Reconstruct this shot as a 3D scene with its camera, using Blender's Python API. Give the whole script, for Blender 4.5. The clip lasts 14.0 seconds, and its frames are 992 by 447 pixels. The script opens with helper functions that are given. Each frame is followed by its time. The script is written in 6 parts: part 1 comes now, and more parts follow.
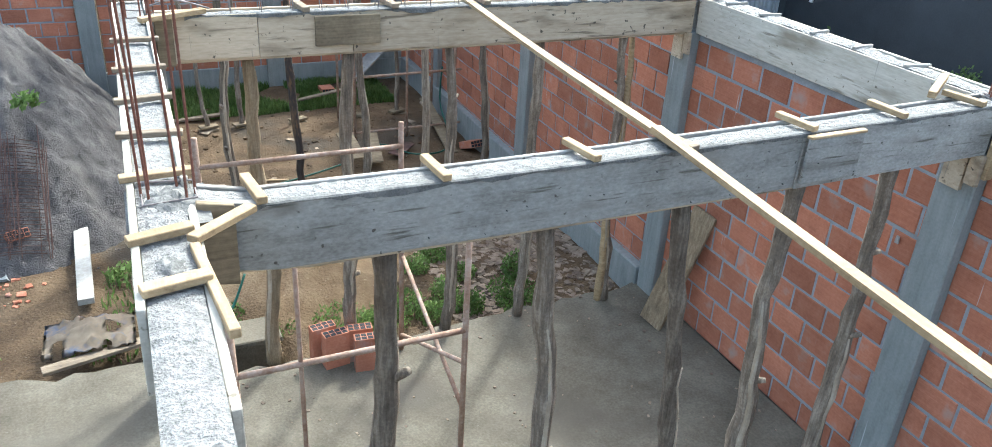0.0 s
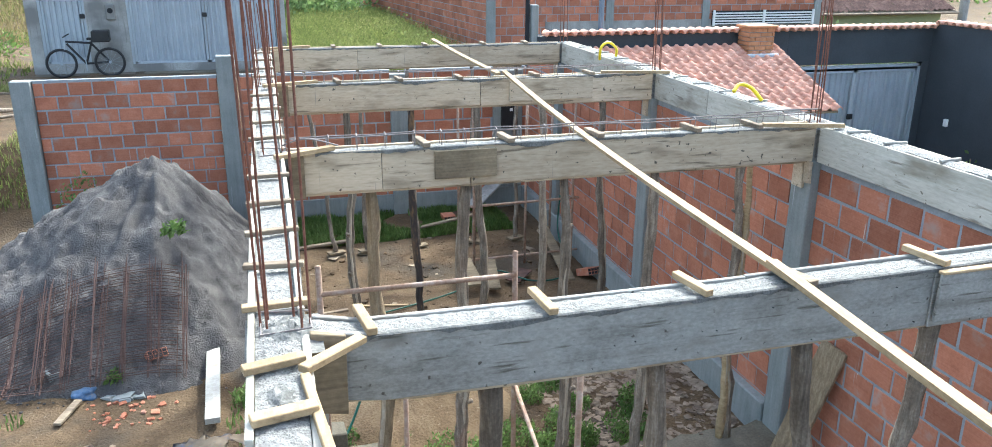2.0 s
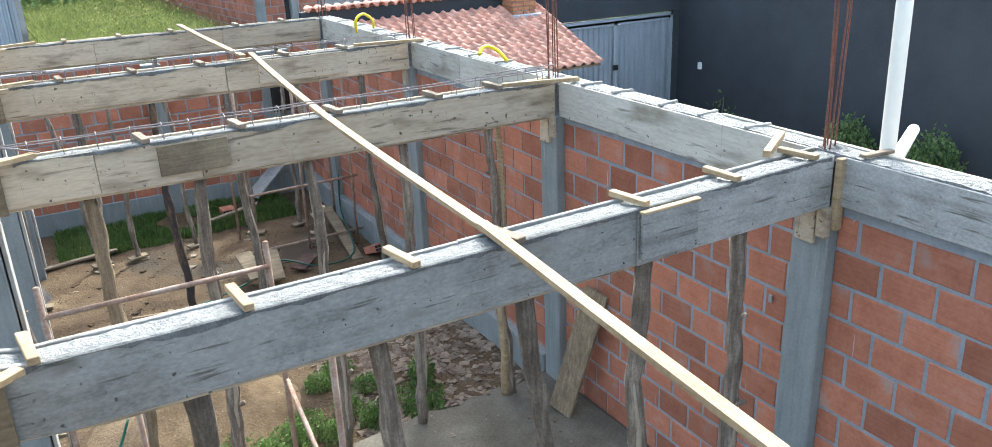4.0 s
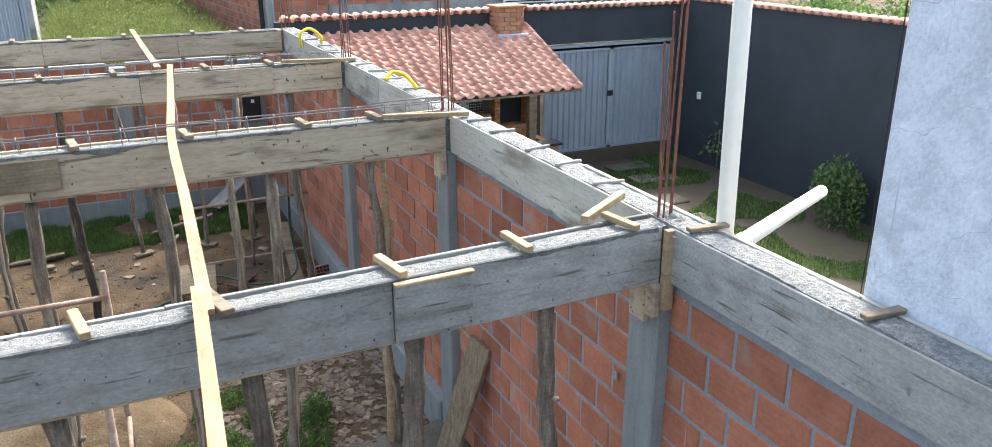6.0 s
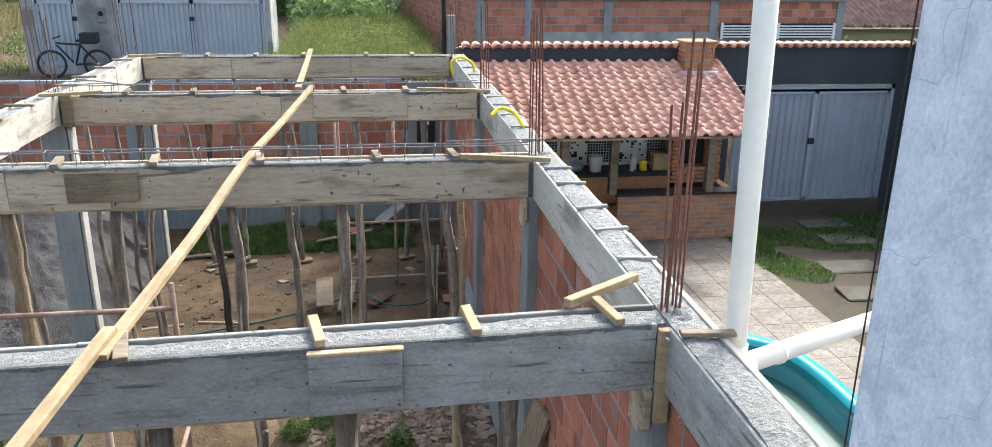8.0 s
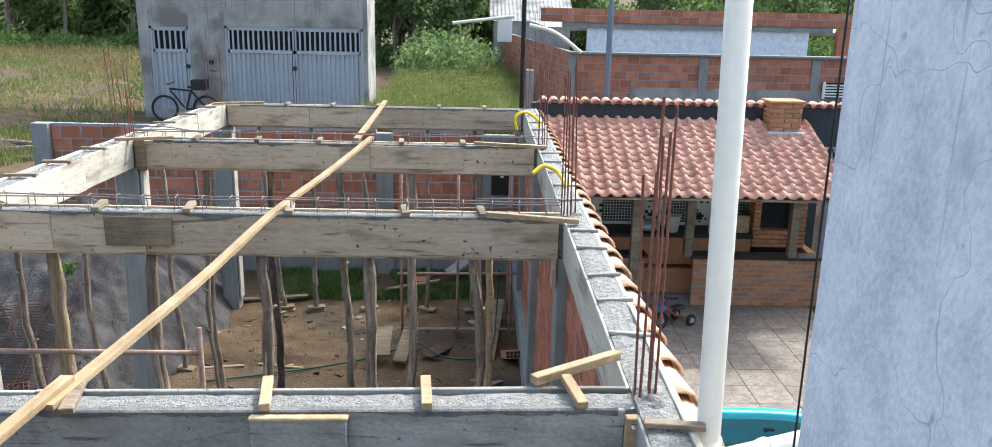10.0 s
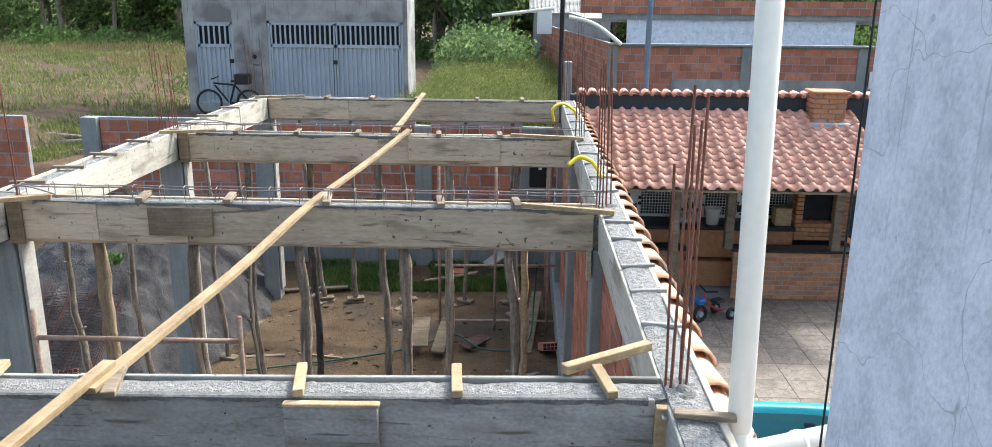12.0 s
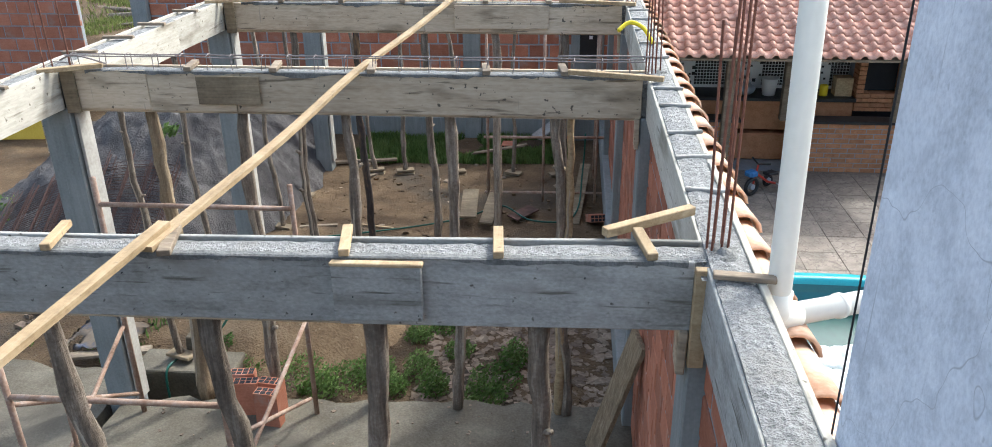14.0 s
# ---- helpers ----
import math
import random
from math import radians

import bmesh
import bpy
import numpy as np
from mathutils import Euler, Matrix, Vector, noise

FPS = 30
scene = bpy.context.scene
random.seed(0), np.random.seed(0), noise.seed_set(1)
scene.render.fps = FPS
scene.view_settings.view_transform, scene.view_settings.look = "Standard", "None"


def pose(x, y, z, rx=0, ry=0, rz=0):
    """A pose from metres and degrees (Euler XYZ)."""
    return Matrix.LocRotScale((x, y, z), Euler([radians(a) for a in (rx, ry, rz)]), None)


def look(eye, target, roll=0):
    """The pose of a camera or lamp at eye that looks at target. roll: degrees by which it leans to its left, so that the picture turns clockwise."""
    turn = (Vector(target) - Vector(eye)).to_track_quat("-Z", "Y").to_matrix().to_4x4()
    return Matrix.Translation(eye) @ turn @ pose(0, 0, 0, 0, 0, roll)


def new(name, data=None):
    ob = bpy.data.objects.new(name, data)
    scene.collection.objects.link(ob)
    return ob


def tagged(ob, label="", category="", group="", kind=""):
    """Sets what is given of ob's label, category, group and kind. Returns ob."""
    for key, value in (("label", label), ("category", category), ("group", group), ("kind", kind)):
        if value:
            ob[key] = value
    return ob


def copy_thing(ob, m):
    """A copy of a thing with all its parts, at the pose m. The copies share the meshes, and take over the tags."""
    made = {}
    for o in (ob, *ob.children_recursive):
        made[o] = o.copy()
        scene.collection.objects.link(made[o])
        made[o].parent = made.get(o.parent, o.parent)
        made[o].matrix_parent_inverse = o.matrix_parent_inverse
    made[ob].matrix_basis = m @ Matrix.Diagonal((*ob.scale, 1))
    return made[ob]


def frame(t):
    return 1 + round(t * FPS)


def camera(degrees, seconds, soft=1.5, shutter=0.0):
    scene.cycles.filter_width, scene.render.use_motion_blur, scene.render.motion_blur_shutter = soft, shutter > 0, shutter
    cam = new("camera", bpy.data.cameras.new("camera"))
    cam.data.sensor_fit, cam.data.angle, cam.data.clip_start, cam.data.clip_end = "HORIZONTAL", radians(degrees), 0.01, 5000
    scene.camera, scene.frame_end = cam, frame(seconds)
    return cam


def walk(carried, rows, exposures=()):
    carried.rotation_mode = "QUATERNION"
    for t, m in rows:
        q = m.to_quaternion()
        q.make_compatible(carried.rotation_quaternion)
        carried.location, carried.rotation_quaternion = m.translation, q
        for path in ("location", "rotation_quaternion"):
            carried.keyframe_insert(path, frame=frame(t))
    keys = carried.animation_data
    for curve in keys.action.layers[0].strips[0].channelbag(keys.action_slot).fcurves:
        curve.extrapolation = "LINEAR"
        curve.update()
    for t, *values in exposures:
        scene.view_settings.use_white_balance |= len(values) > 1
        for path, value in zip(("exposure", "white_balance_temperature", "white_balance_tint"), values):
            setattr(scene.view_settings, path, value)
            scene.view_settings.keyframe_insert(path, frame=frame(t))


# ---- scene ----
cam = camera(61.9, 14.0, soft=0.88)
PATH = [
    (0, (-0.006, 0.361, 4.017), (0.743, 1.981, 3.116), 3.4),
    (0.5, (-0.046, 0.41, 4.048), (0.521, 2.174, 3.293), 1.9),
    (1, (-0.019, 0.404, 4.081), (0.504, 2.244, 3.496), 0.1),
    (1.5, (0.026, 0.363, 4.095), (0.542, 2.223, 3.572), 0.1),
    (2, (0.044, 0.347, 4.055), (0.55, 2.175, 3.421), 0.4),
    (2.5, (0.058, 0.332, 4.023), (0.57, 2.088, 3.213), -0.2),
    (3, (0.103, 0.275, 4.026), (0.757, 1.982, 3.214), -1.1),
    (3.5, (0.219, 0.267, 4.029), (1.045, 1.929, 3.284), -1.3),
    (4, (0.514, 0.28, 4.03), (1.412, 1.924, 3.327), -2.4),
    (4.2, (0.665, 0.276, 4.019), (1.598, 1.901, 3.319), -3.7),
    (6.3, (2.015, 0.163, 4.068), (2.796, 1.878, 3.396), 0.6),
    (6.5, (2.146, 0.201, 4.068), (2.914, 1.923, 3.4), 1.2),
    (7, (2.485, 0.216, 4.073), (2.991, 2.028, 3.395), 0.3),
    (7.5, (2.746, 0.225, 4.08), (3.073, 2.077, 3.398), 1.3),
    (8, (2.968, 0.317, 4.101), (3.253, 2.196, 3.479), 0.8),
    (8.5, (3.195, 0.323, 4.092), (3.313, 2.221, 3.473), -0.3),
    (9, (3.323, 0.391, 4.106), (3.39, 2.311, 3.549), 0.7),
    (9.2, (3.366, 0.432, 4.117), (3.424, 2.365, 3.605), 1.1),
    (11.5, (3.534, 0.423, 4.133), (3.513, 2.357, 3.624), 0.4),
    (12, (3.518, 0.418, 4.119), (3.457, 2.346, 3.592), 0.6),
    (12.5, (3.533, 0.408, 4.12), (3.437, 2.33, 3.573), 0.5),
    (13, (3.529, 0.421, 4.108), (3.406, 2.316, 3.482), 0.4),
    (13.5, (3.558, 0.432, 4.088), (3.423, 2.276, 3.325), -0.5),
    (14, (3.553, 0.415, 4.074), (3.376, 2.235, 3.264), -0.6),
]
# the clip's exposure drifts slightly as the view turns from the dark yard to the open field
EXPOSURES = [(0.0, 2.17, 5850, 0), (2.5, 2.21, 5850, 0), (4.2, 2.19, 5900, 1), (6.3, 1.94, 6150, 4), (9.0, 1.68, 6050, 4), (12.5, 1.58, 6050, 4), (14.0, 1.52, 5950, 4)]
walk(cam, [(t, look(eye, target, roll)) for t, eye, target, roll in PATH], EXPOSURES)

# ---- world, sun, exposure ----
SUN_AZ, SUN_EL = radians(41), radians(47)
world = bpy.data.worlds.new("sky")
scene.world = world
world.use_nodes = True
wn = world.node_tree.nodes
sky = wn.new("ShaderNodeTexSky")
sky.sky_type = "NISHITA"
sky.sun_disc = False
sky.sun_elevation, sky.sun_rotation = SUN_EL, SUN_AZ
sky.dust_density = 5.0
wn["Background"].inputs[1].default_value = 0.15
haze = wn.new("ShaderNodeHueSaturation")  # hazy morning sky, paler than a clear one
haze.inputs["Saturation"].default_value = 0.78
world.node_tree.links.new(sky.outputs[0], haze.inputs["Color"])
world.node_tree.links.new(haze.outputs[0], wn["Background"].inputs[0])
sun_dir = Vector((math.sin(SUN_AZ) * math.cos(SUN_EL), math.cos(SUN_AZ) * math.cos(SUN_EL), math.sin(SUN_EL)))
sun = new("sun", bpy.data.lights.new("sun", "SUN"))
sun.data.energy, sun.data.angle, sun.data.color = 1.2, radians(4.0), (1.0, 0.96, 0.9)
sun.matrix_world = look(sun_dir * 40, (0, 0, 0))


# ---- materials ----
def mat(name, stops, scale=4.0, rough=0.85, bump=0.2, fine=60.0, metal=0.0, stain=None, stain_scale=1.2, stain_at=0.58,
        vary=0.0, stretch=(1, 1, 1), spec=0.3, bump_dist=0.01, grain=None, grain_mix=0.4, drip=None, drip_at=0.66, speck=None, crack=None, streak=None, streak_colour=(0.08, 0.07, 0.055), streak_at=0.6, thin=0.0, crack_scale=1.7, crack_width=0.004):
    """stops: two or three colours mixed by noise; fine: the grain's scale; stain: a colour in soft patches; vary: per-object change;
    grain: a stretched noise's scales; drip: a colour in thin upright runs; speck: a colour in small spots; crack: a colour in thin lines; thin: the share of light that passes through a leaf."""
    m = bpy.data.materials.new(name)
    m.use_nodes = True
    nt, N, L = m.node_tree, m.node_tree.nodes, m.node_tree.links
    b = N["Principled BSDF"]
    geo = N.new("ShaderNodeTexCoord")
    mp = N.new("ShaderNodeMapping")
    mp.inputs["Scale"].default_value = stretch
    L.new(geo.outputs["Object"], mp.inputs[0])
    info = N.new("ShaderNodeObjectInfo")
    shift = N.new("ShaderNodeVectorMath")
    shift.operation = "ADD"
    times = N.new("ShaderNodeMath")
    times.operation = "MULTIPLY"
    times.inputs[1].default_value = 37.0
    L.new(info.outputs["Random"], times.inputs[0])
    L.new(mp.outputs[0], shift.inputs[0])
    L.new(times.outputs[0], shift.inputs[1])
    big = N.new("ShaderNodeTexNoise")
    big.inputs["Scale"].default_value = scale
    big.inputs["Detail"].default_value = 6
    big.inputs["Roughness"].default_value = 0.62
    L.new(shift.outputs[0], big.inputs["Vector"])
    small = N.new("ShaderNodeTexNoise")
    small.inputs["Scale"].default_value = fine
    small.inputs["Detail"].default_value = 4
    L.new(shift.outputs[0], small.inputs["Vector"])
    mixf = N.new("ShaderNodeMix")
    mixf.inputs[0].default_value = 0.35
    L.new(big.outputs[0], mixf.inputs[2])
    L.new(small.outputs[0], mixf.inputs[3])
    if grain:
        gm = N.new("ShaderNodeMapping")
        gm.inputs["Scale"].default_value = grain
        gs = N.new("ShaderNodeVectorMath")
        gs.operation = "ADD"
        L.new(geo.outputs["Object"], gm.inputs[0])
        L.new(gm.outputs[0], gs.inputs[0])
        L.new(times.outputs[0], gs.inputs[1])
        gn = N.new("ShaderNodeTexNoise")
        gn.inputs["Scale"].default_value = 1.0
        gn.inputs["Detail"].default_value = 6
        gn.inputs["Roughness"].default_value = 0.7
        L.new(gs.outputs[0], gn.inputs["Vector"])
        mg = N.new("ShaderNodeMix")
        mg.inputs[0].default_value = grain_mix
        L.new(mixf.outputs[0], mg.inputs[2])
        L.new(gn.outputs[0], mg.inputs[3])
        mixf = mg
    ramp = N.new("ShaderNodeValToRGB")
    el = ramp.color_ramp.elements
    el[0].position, el[1].position = 0.32, 0.68
    el[0].color, el[1].color = (*stops[0], 1), (*stops[-1], 1)
    for k, c in enumerate(stops[1:-1]):
        e = el.new(0.32 + 0.36 * (k + 1) / (len(stops) - 1))
        e.color = (*c, 1)
    L.new(mixf.outputs[0], ramp.inputs[0])
    col = ramp.outputs[0]
    if stain:
        sn = N.new("ShaderNodeTexNoise")
        sn.inputs["Scale"].default_value = stain_scale
        sn.inputs["Detail"].default_value = 5
        L.new(shift.outputs[0], sn.inputs["Vector"])
        sr = N.new("ShaderNodeValToRGB")
        sr.color_ramp.elements[0].position, sr.color_ramp.elements[1].position = stain_at - 0.06, stain_at + 0.1
        L.new(sn.outputs[0], sr.inputs[0])
        mx = N.new("ShaderNodeMix")
        mx.data_type = "RGBA"
        L.new(sr.outputs[0], mx.inputs[0])
        L.new(col, mx.inputs[6])
        mx.inputs[7].default_value = (*stain, 1)
        col = mx.outputs[2]
    world_pos = N.new("ShaderNodeNewGeometry")

    def over(col, scales, detail, lo, hi, colour, tex="noise"):
        pm = N.new("ShaderNodeMapping")
        pm.inputs["Scale"].default_value = scales
        L.new(world_pos.outputs["Position"], pm.inputs[0])
        if tex == "noise":
            t_ = N.new("ShaderNodeTexNoise")
            t_.inputs["Scale"].default_value = 1.0
            t_.inputs["Detail"].default_value = detail
        else:
            t_ = N.new("ShaderNodeTexVoronoi")
            t_.feature = "DISTANCE_TO_EDGE"
            t_.inputs["Scale"].default_value = 1.0
            wob = N.new("ShaderNodeTexNoise")
            wob.inputs["Scale"].default_value = 2.5
            add = N.new("ShaderNodeVectorMath")
            add.operation = "ADD"
            L.new(pm.outputs[0], wob.inputs["Vector"])
            L.new(pm.outputs[0], add.inputs[0])
            L.new(wob.outputs["Color"], add.inputs[1])
            pm = add
        L.new(pm.outputs[0], t_.inputs["Vector"])
        r_ = N.new("ShaderNodeMapRange")
        r_.inputs[1].default_value, r_.inputs[2].default_value = lo, hi
        L.new(t_.outputs["Distance" if tex == "cell" else 0], r_.inputs[0])
        x_ = N.new("ShaderNodeMix")
        x_.data_type = "RGBA"
        L.new(r_.outputs[0], x_.inputs[0])
        L.new(col, x_.inputs[6])
        x_.inputs[7].default_value = (*colour, 1)
        return x_.outputs[2]

    if drip:
        col = over(col, (34, 34, 1.3), 3, drip_at, drip_at + 0.06, drip)
    if streak:
        col = over(col, streak, 5, streak_at, streak_at + 0.09, streak_colour)
        col = over(col, tuple(0.21 * v for v in streak), 6, streak_at + 0.02, streak_at + 0.2, streak_colour)
    if speck:
        col = over(col, (26, 26, 26), 2, 0.68, 0.74, speck)
    if crack:
        col = over(col, (crack_scale,) * 3, 2, crack_width, 0.0, crack, "cell")
    if vary:
        hs = N.new("ShaderNodeHueSaturation")
        mr = N.new("ShaderNodeMapRange")
        mr.inputs[3].default_value, mr.inputs[4].default_value = 1 - vary, 1 + vary
        isl = N.new("ShaderNodeMath")
        isl.operation = "ADD"
        L.new(info.outputs["Random"], isl.inputs[0])
        L.new(world_pos.outputs["Random Per Island"], isl.inputs[1])
        fr_ = N.new("ShaderNodeMath")
        fr_.operation = "FRACT"
        L.new(isl.outputs[0], fr_.inputs[0])
        L.new(fr_.outputs[0], mr.inputs[0])
        L.new(mr.outputs[0], hs.inputs["Value"])
        L.new(col, hs.inputs["Color"])
        col = hs.outputs[0]
    L.new(col, b.inputs["Base Color"])
    b.inputs["Roughness"].default_value = rough
    b.inputs["Metallic"].default_value = metal
    b.inputs["Specular IOR Level"].default_value = spec
    if bump:
        bp = N.new("ShaderNodeBump")
        bp.inputs["Strength"].default_value = bump
        bp.inputs["Distance"].default_value = bump_dist
        L.new(mixf.outputs[0], bp.inputs["Height"])
        L.new(bp.outputs[0], b.inputs["Normal"])
    if thin:
        tr = N.new("ShaderNodeBsdfTranslucent")
        L.new(col, tr.inputs["Color"])
        both = N.new("ShaderNodeMixShader")
        both.inputs[0].default_value = thin
        L.new(b.outputs[0], both.inputs[1])
        L.new(tr.outputs[0], both.inputs[2])
        L.new(both.outputs[0], N["Material Output"].inputs["Surface"])
    return m


M = {}
M["earth"] = mat("earth", [(0.048, 0.03, 0.016), (0.1, 0.065, 0.035), (0.165, 0.114, 0.065)], 2.4, 0.95, 1.0, 45, stain=(0.062, 0.048, 0.034), stain_scale=0.9, bump_dist=0.06, speck=(0.17, 0.14, 0.1))
M["sand"] = mat("sand", [(0.055, 0.05, 0.05), (0.095, 0.088, 0.087), (0.15, 0.14, 0.134)], 5, 0.95, 1.0, 70, bump_dist=0.08)
M["concrete_floor"] = mat("concrete_floor", [(0.068, 0.058, 0.042), (0.12, 0.105, 0.079), (0.188, 0.166, 0.129)], 2.2, 0.9, 0.8, 60, stain=(0.095, 0.083, 0.066), stain_scale=0.9, speck=(0.13, 0.115, 0.095))
M["concrete_fresh"] = mat("concrete_fresh", [(0.12, 0.119, 0.114), (0.245, 0.242, 0.233), (0.37, 0.365, 0.352)], 40, 0.9, 1.0, 130, bump_dist=0.03, stain=(0.24, 0.23, 0.21), stain_scale=5, stain_at=0.6)
M["concrete_column"] = mat("concrete_column", [(0.15, 0.162, 0.158), (0.23, 0.243, 0.236), (0.31, 0.322, 0.312)], 2.5, 0.85, 0.4, 60, grain=(18, 18, 1.5), grain_mix=0.4, drip=(0.4, 0.41, 0.41), drip_at=0.68)
M["form_board"] = mat("form_board", [(0.3, 0.225, 0.15), (0.48, 0.39, 0.28), (0.62, 0.52, 0.39)], 2.2, 0.9, 0.5, 45, stretch=(0.4, 1, 1.6), grain=(1.6, 30, 46), grain_mix=0.3, stain=(0.2, 0.155, 0.105), stain_scale=5.0, stain_at=0.62, vary=0.14, speck=(0.1, 0.085, 0.065), drip=(0.2, 0.19, 0.17), drip_at=0.7, streak=(3.0, 22, 34), streak_colour=(0.19, 0.15, 0.105), streak_at=0.61)
M["form_board_side"] = mat("form_board_side", [(0.3, 0.27, 0.22), (0.45, 0.42, 0.355), (0.58, 0.55, 0.48)], 3.0, 0.9, 0.5, 45, stretch=(1, 0.4, 1.6), grain=(30, 1.6, 46), grain_mix=0.3, stain=(0.24, 0.21, 0.16), stain_scale=4.5, stain_at=0.6, vary=0.1, speck=(0.16, 0.14, 0.11), drip=(0.3, 0.28, 0.25), drip_at=0.7, streak=(22, 3.0, 30), streak_colour=(0.22, 0.195, 0.155), streak_at=0.63)
M["form_grey"] = mat("form_grey", [(0.17, 0.163, 0.146), (0.32, 0.311, 0.286), (0.47, 0.457, 0.425)], 4.5, 0.9, 0.6, 80, stretch=(0.7, 1, 1.2), grain=(1.4, 30, 50), grain_mix=0.2, stain=(0.2, 0.185, 0.16), stain_scale=4.5, stain_at=0.62, vary=0.1, speck=(0.1, 0.09, 0.075), drip=(0.2, 0.2, 0.19), drip_at=0.74, streak=(3.2, 22, 40), streak_colour=(0.13, 0.12, 0.1), streak_at=0.6)
M["form_grey_side"] = mat("form_grey_side", [(0.17, 0.163, 0.146), (0.32, 0.311, 0.286), (0.47, 0.457, 0.425)], 4.5, 0.9, 0.6, 80, stretch=(1, 0.7, 1.2), grain=(30, 1.4, 50), grain_mix=0.2, stain=(0.2, 0.185, 0.16), stain_scale=4.5, stain_at=0.62, vary=0.1, speck=(0.2, 0.19, 0.17), drip=(0.2, 0.2, 0.19), drip_at=0.74, streak=(22, 3.2, 40), streak_colour=(0.13, 0.12, 0.1), streak_at=0.62)
M["ply_patch"] = mat("ply_patch", [(0.08, 0.06, 0.038), (0.2, 0.155, 0.1), (0.33, 0.26, 0.17)], 4.0, 0.9, 0.4, 45, grain=(2, 25, 35), grain_mix=0.5)
M["fresh_wood"] = mat("fresh_wood", [(0.16, 0.11, 0.058), (0.35, 0.25, 0.14), (0.52, 0.4, 0.25)], 5, 0.75, 0.35, 50, grain=(22, 2.5, 40), grain_mix=0.5, vary=0.14, speck=(0.25, 0.18, 0.11))
M["old_wood"] = mat("old_wood", [(0.11, 0.085, 0.062), (0.22, 0.17, 0.12), (0.36, 0.295, 0.215)], 6, 0.85, 0.35, 55, stretch=(0.4, 1.5, 1.5), vary=0.2)
M["trunk"] = mat("trunk", [(0.055, 0.042, 0.031), (0.2, 0.16, 0.122), (0.46, 0.39, 0.31)], 6, 0.95, 1.0, 70, grain=(40, 40, 3), grain_mix=0.55, vary=0.3, bump_dist=0.03)
M["bare_wood"] = mat("bare_wood", [(0.2, 0.155, 0.11), (0.36, 0.295, 0.22), (0.52, 0.45, 0.36)], 7, 0.9, 0.6, 70, grain=(40, 40, 3), grain_mix=0.5)
M["burnt"] = mat("burnt", [(0.02, 0.018, 0.016), (0.05, 0.04, 0.035), (0.2, 0.12, 0.06)], 6, 0.9, 0.7, 50, stretch=(1, 1, 0.3))
M["brick"] = mat("brick", [(0.27, 0.096, 0.054), (0.385, 0.152, 0.09), (0.475, 0.215, 0.14)], 5, 0.9, 0.4, 50, grain=(3, 3, 150), grain_mix=0.3, stain=(0.33, 0.25, 0.215), stain_scale=5, stain_at=0.66, vary=0.24, drip=(0.47, 0.44, 0.42), drip_at=0.7)
M["mortar_run"] = mat("mortar_run", [(0.08, 0.08, 0.077), (0.15, 0.149, 0.142), (0.24, 0.237, 0.225)], 14, 0.9, 0.8, 90, bump_dist=0.02)
M["pale_trunk"] = mat("pale_trunk", [(0.1, 0.072, 0.045), (0.25, 0.185, 0.115), (0.42, 0.33, 0.22)], 6, 0.95, 1.0, 70, grain=(40, 40, 3), grain_mix=0.55, bump_dist=0.03)
M["mortar"] = mat("mortar", [(0.22, 0.24, 0.26), (0.34, 0.36, 0.38)], 10, 0.95, 0.8, 60)
M["rebar"] = mat("rebar", [(0.1, 0.04, 0.028), (0.17, 0.072, 0.048), (0.23, 0.115, 0.082)], 20, 0.8, 0.3, 90)
M["rebar_grey"] = mat("rebar_grey", [(0.16, 0.13, 0.12), (0.28, 0.25, 0.24)], 20, 0.7, 0.3, 90)
M["plaster"] = mat("plaster", [(0.25, 0.242, 0.226), (0.34, 0.33, 0.31), (0.43, 0.42, 0.395)], 2.2, 0.9, 0.5, 40, stain=(0.19, 0.182, 0.172), stain_scale=1.3, stain_at=0.52, drip=(0.21, 0.2, 0.19), drip_at=0.62)
M["white_wall"] = mat("white_wall", [(0.47, 0.5, 0.55), (0.66, 0.69, 0.75), (0.8, 0.83, 0.88)], 7.0, 0.85, 0.8, 70, stain=(0.5, 0.53, 0.585), stain_scale=9.0, stain_at=0.62, crack=(0.42, 0.44, 0.48), drip=(0.45, 0.47, 0.51), drip_at=0.68, speck=(0.5, 0.525, 0.575))
M["black_wall"] = mat("black_wall", [(0.034, 0.039, 0.045), (0.056, 0.063, 0.072)], 1.3, 0.7, 0.15, 40)
M["roof_tile"] = mat("roof_tile", [(0.45, 0.2, 0.135), (0.58, 0.3, 0.21), (0.68, 0.43, 0.33)], 5, 0.6, 0.2, 40, vary=0.2, speck=(0.4, 0.25, 0.2))
M["coping_tile"] = mat("coping_tile", [(0.54, 0.29, 0.17), (0.68, 0.43, 0.29), (0.77, 0.55, 0.41)], 6, 0.7, 0.3, 50, vary=0.12, stain=(0.45, 0.33, 0.25), stain_scale=6)
M["face_brick"] = mat("face_brick", [(0.3, 0.13, 0.06), (0.42, 0.2, 0.1), (0.5, 0.26, 0.14)], 8, 0.85, 0.3, 50, vary=0.15)
M["galv"] = mat("galv", [(0.3, 0.335, 0.375), (0.39, 0.425, 0.465), (0.47, 0.505, 0.545)], 2, 0.45, 0.08, 40, metal=0.3, grain=(6, 6, 0.6), drip=(0.4, 0.42, 0.45), drip_at=0.7)
# near-black: stands for shade in gaps, also colours dark steel and nails
M["dark_gap"] = mat("dark_gap", [(0.012, 0.013, 0.016), (0.025, 0.027, 0.03)], 4, 0.8, 0.0)
M["pvc"] = mat("pvc", [(0.72, 0.69, 0.6), (0.8, 0.77, 0.68)], 3, 0.4, 0.03, 30, spec=0.5)
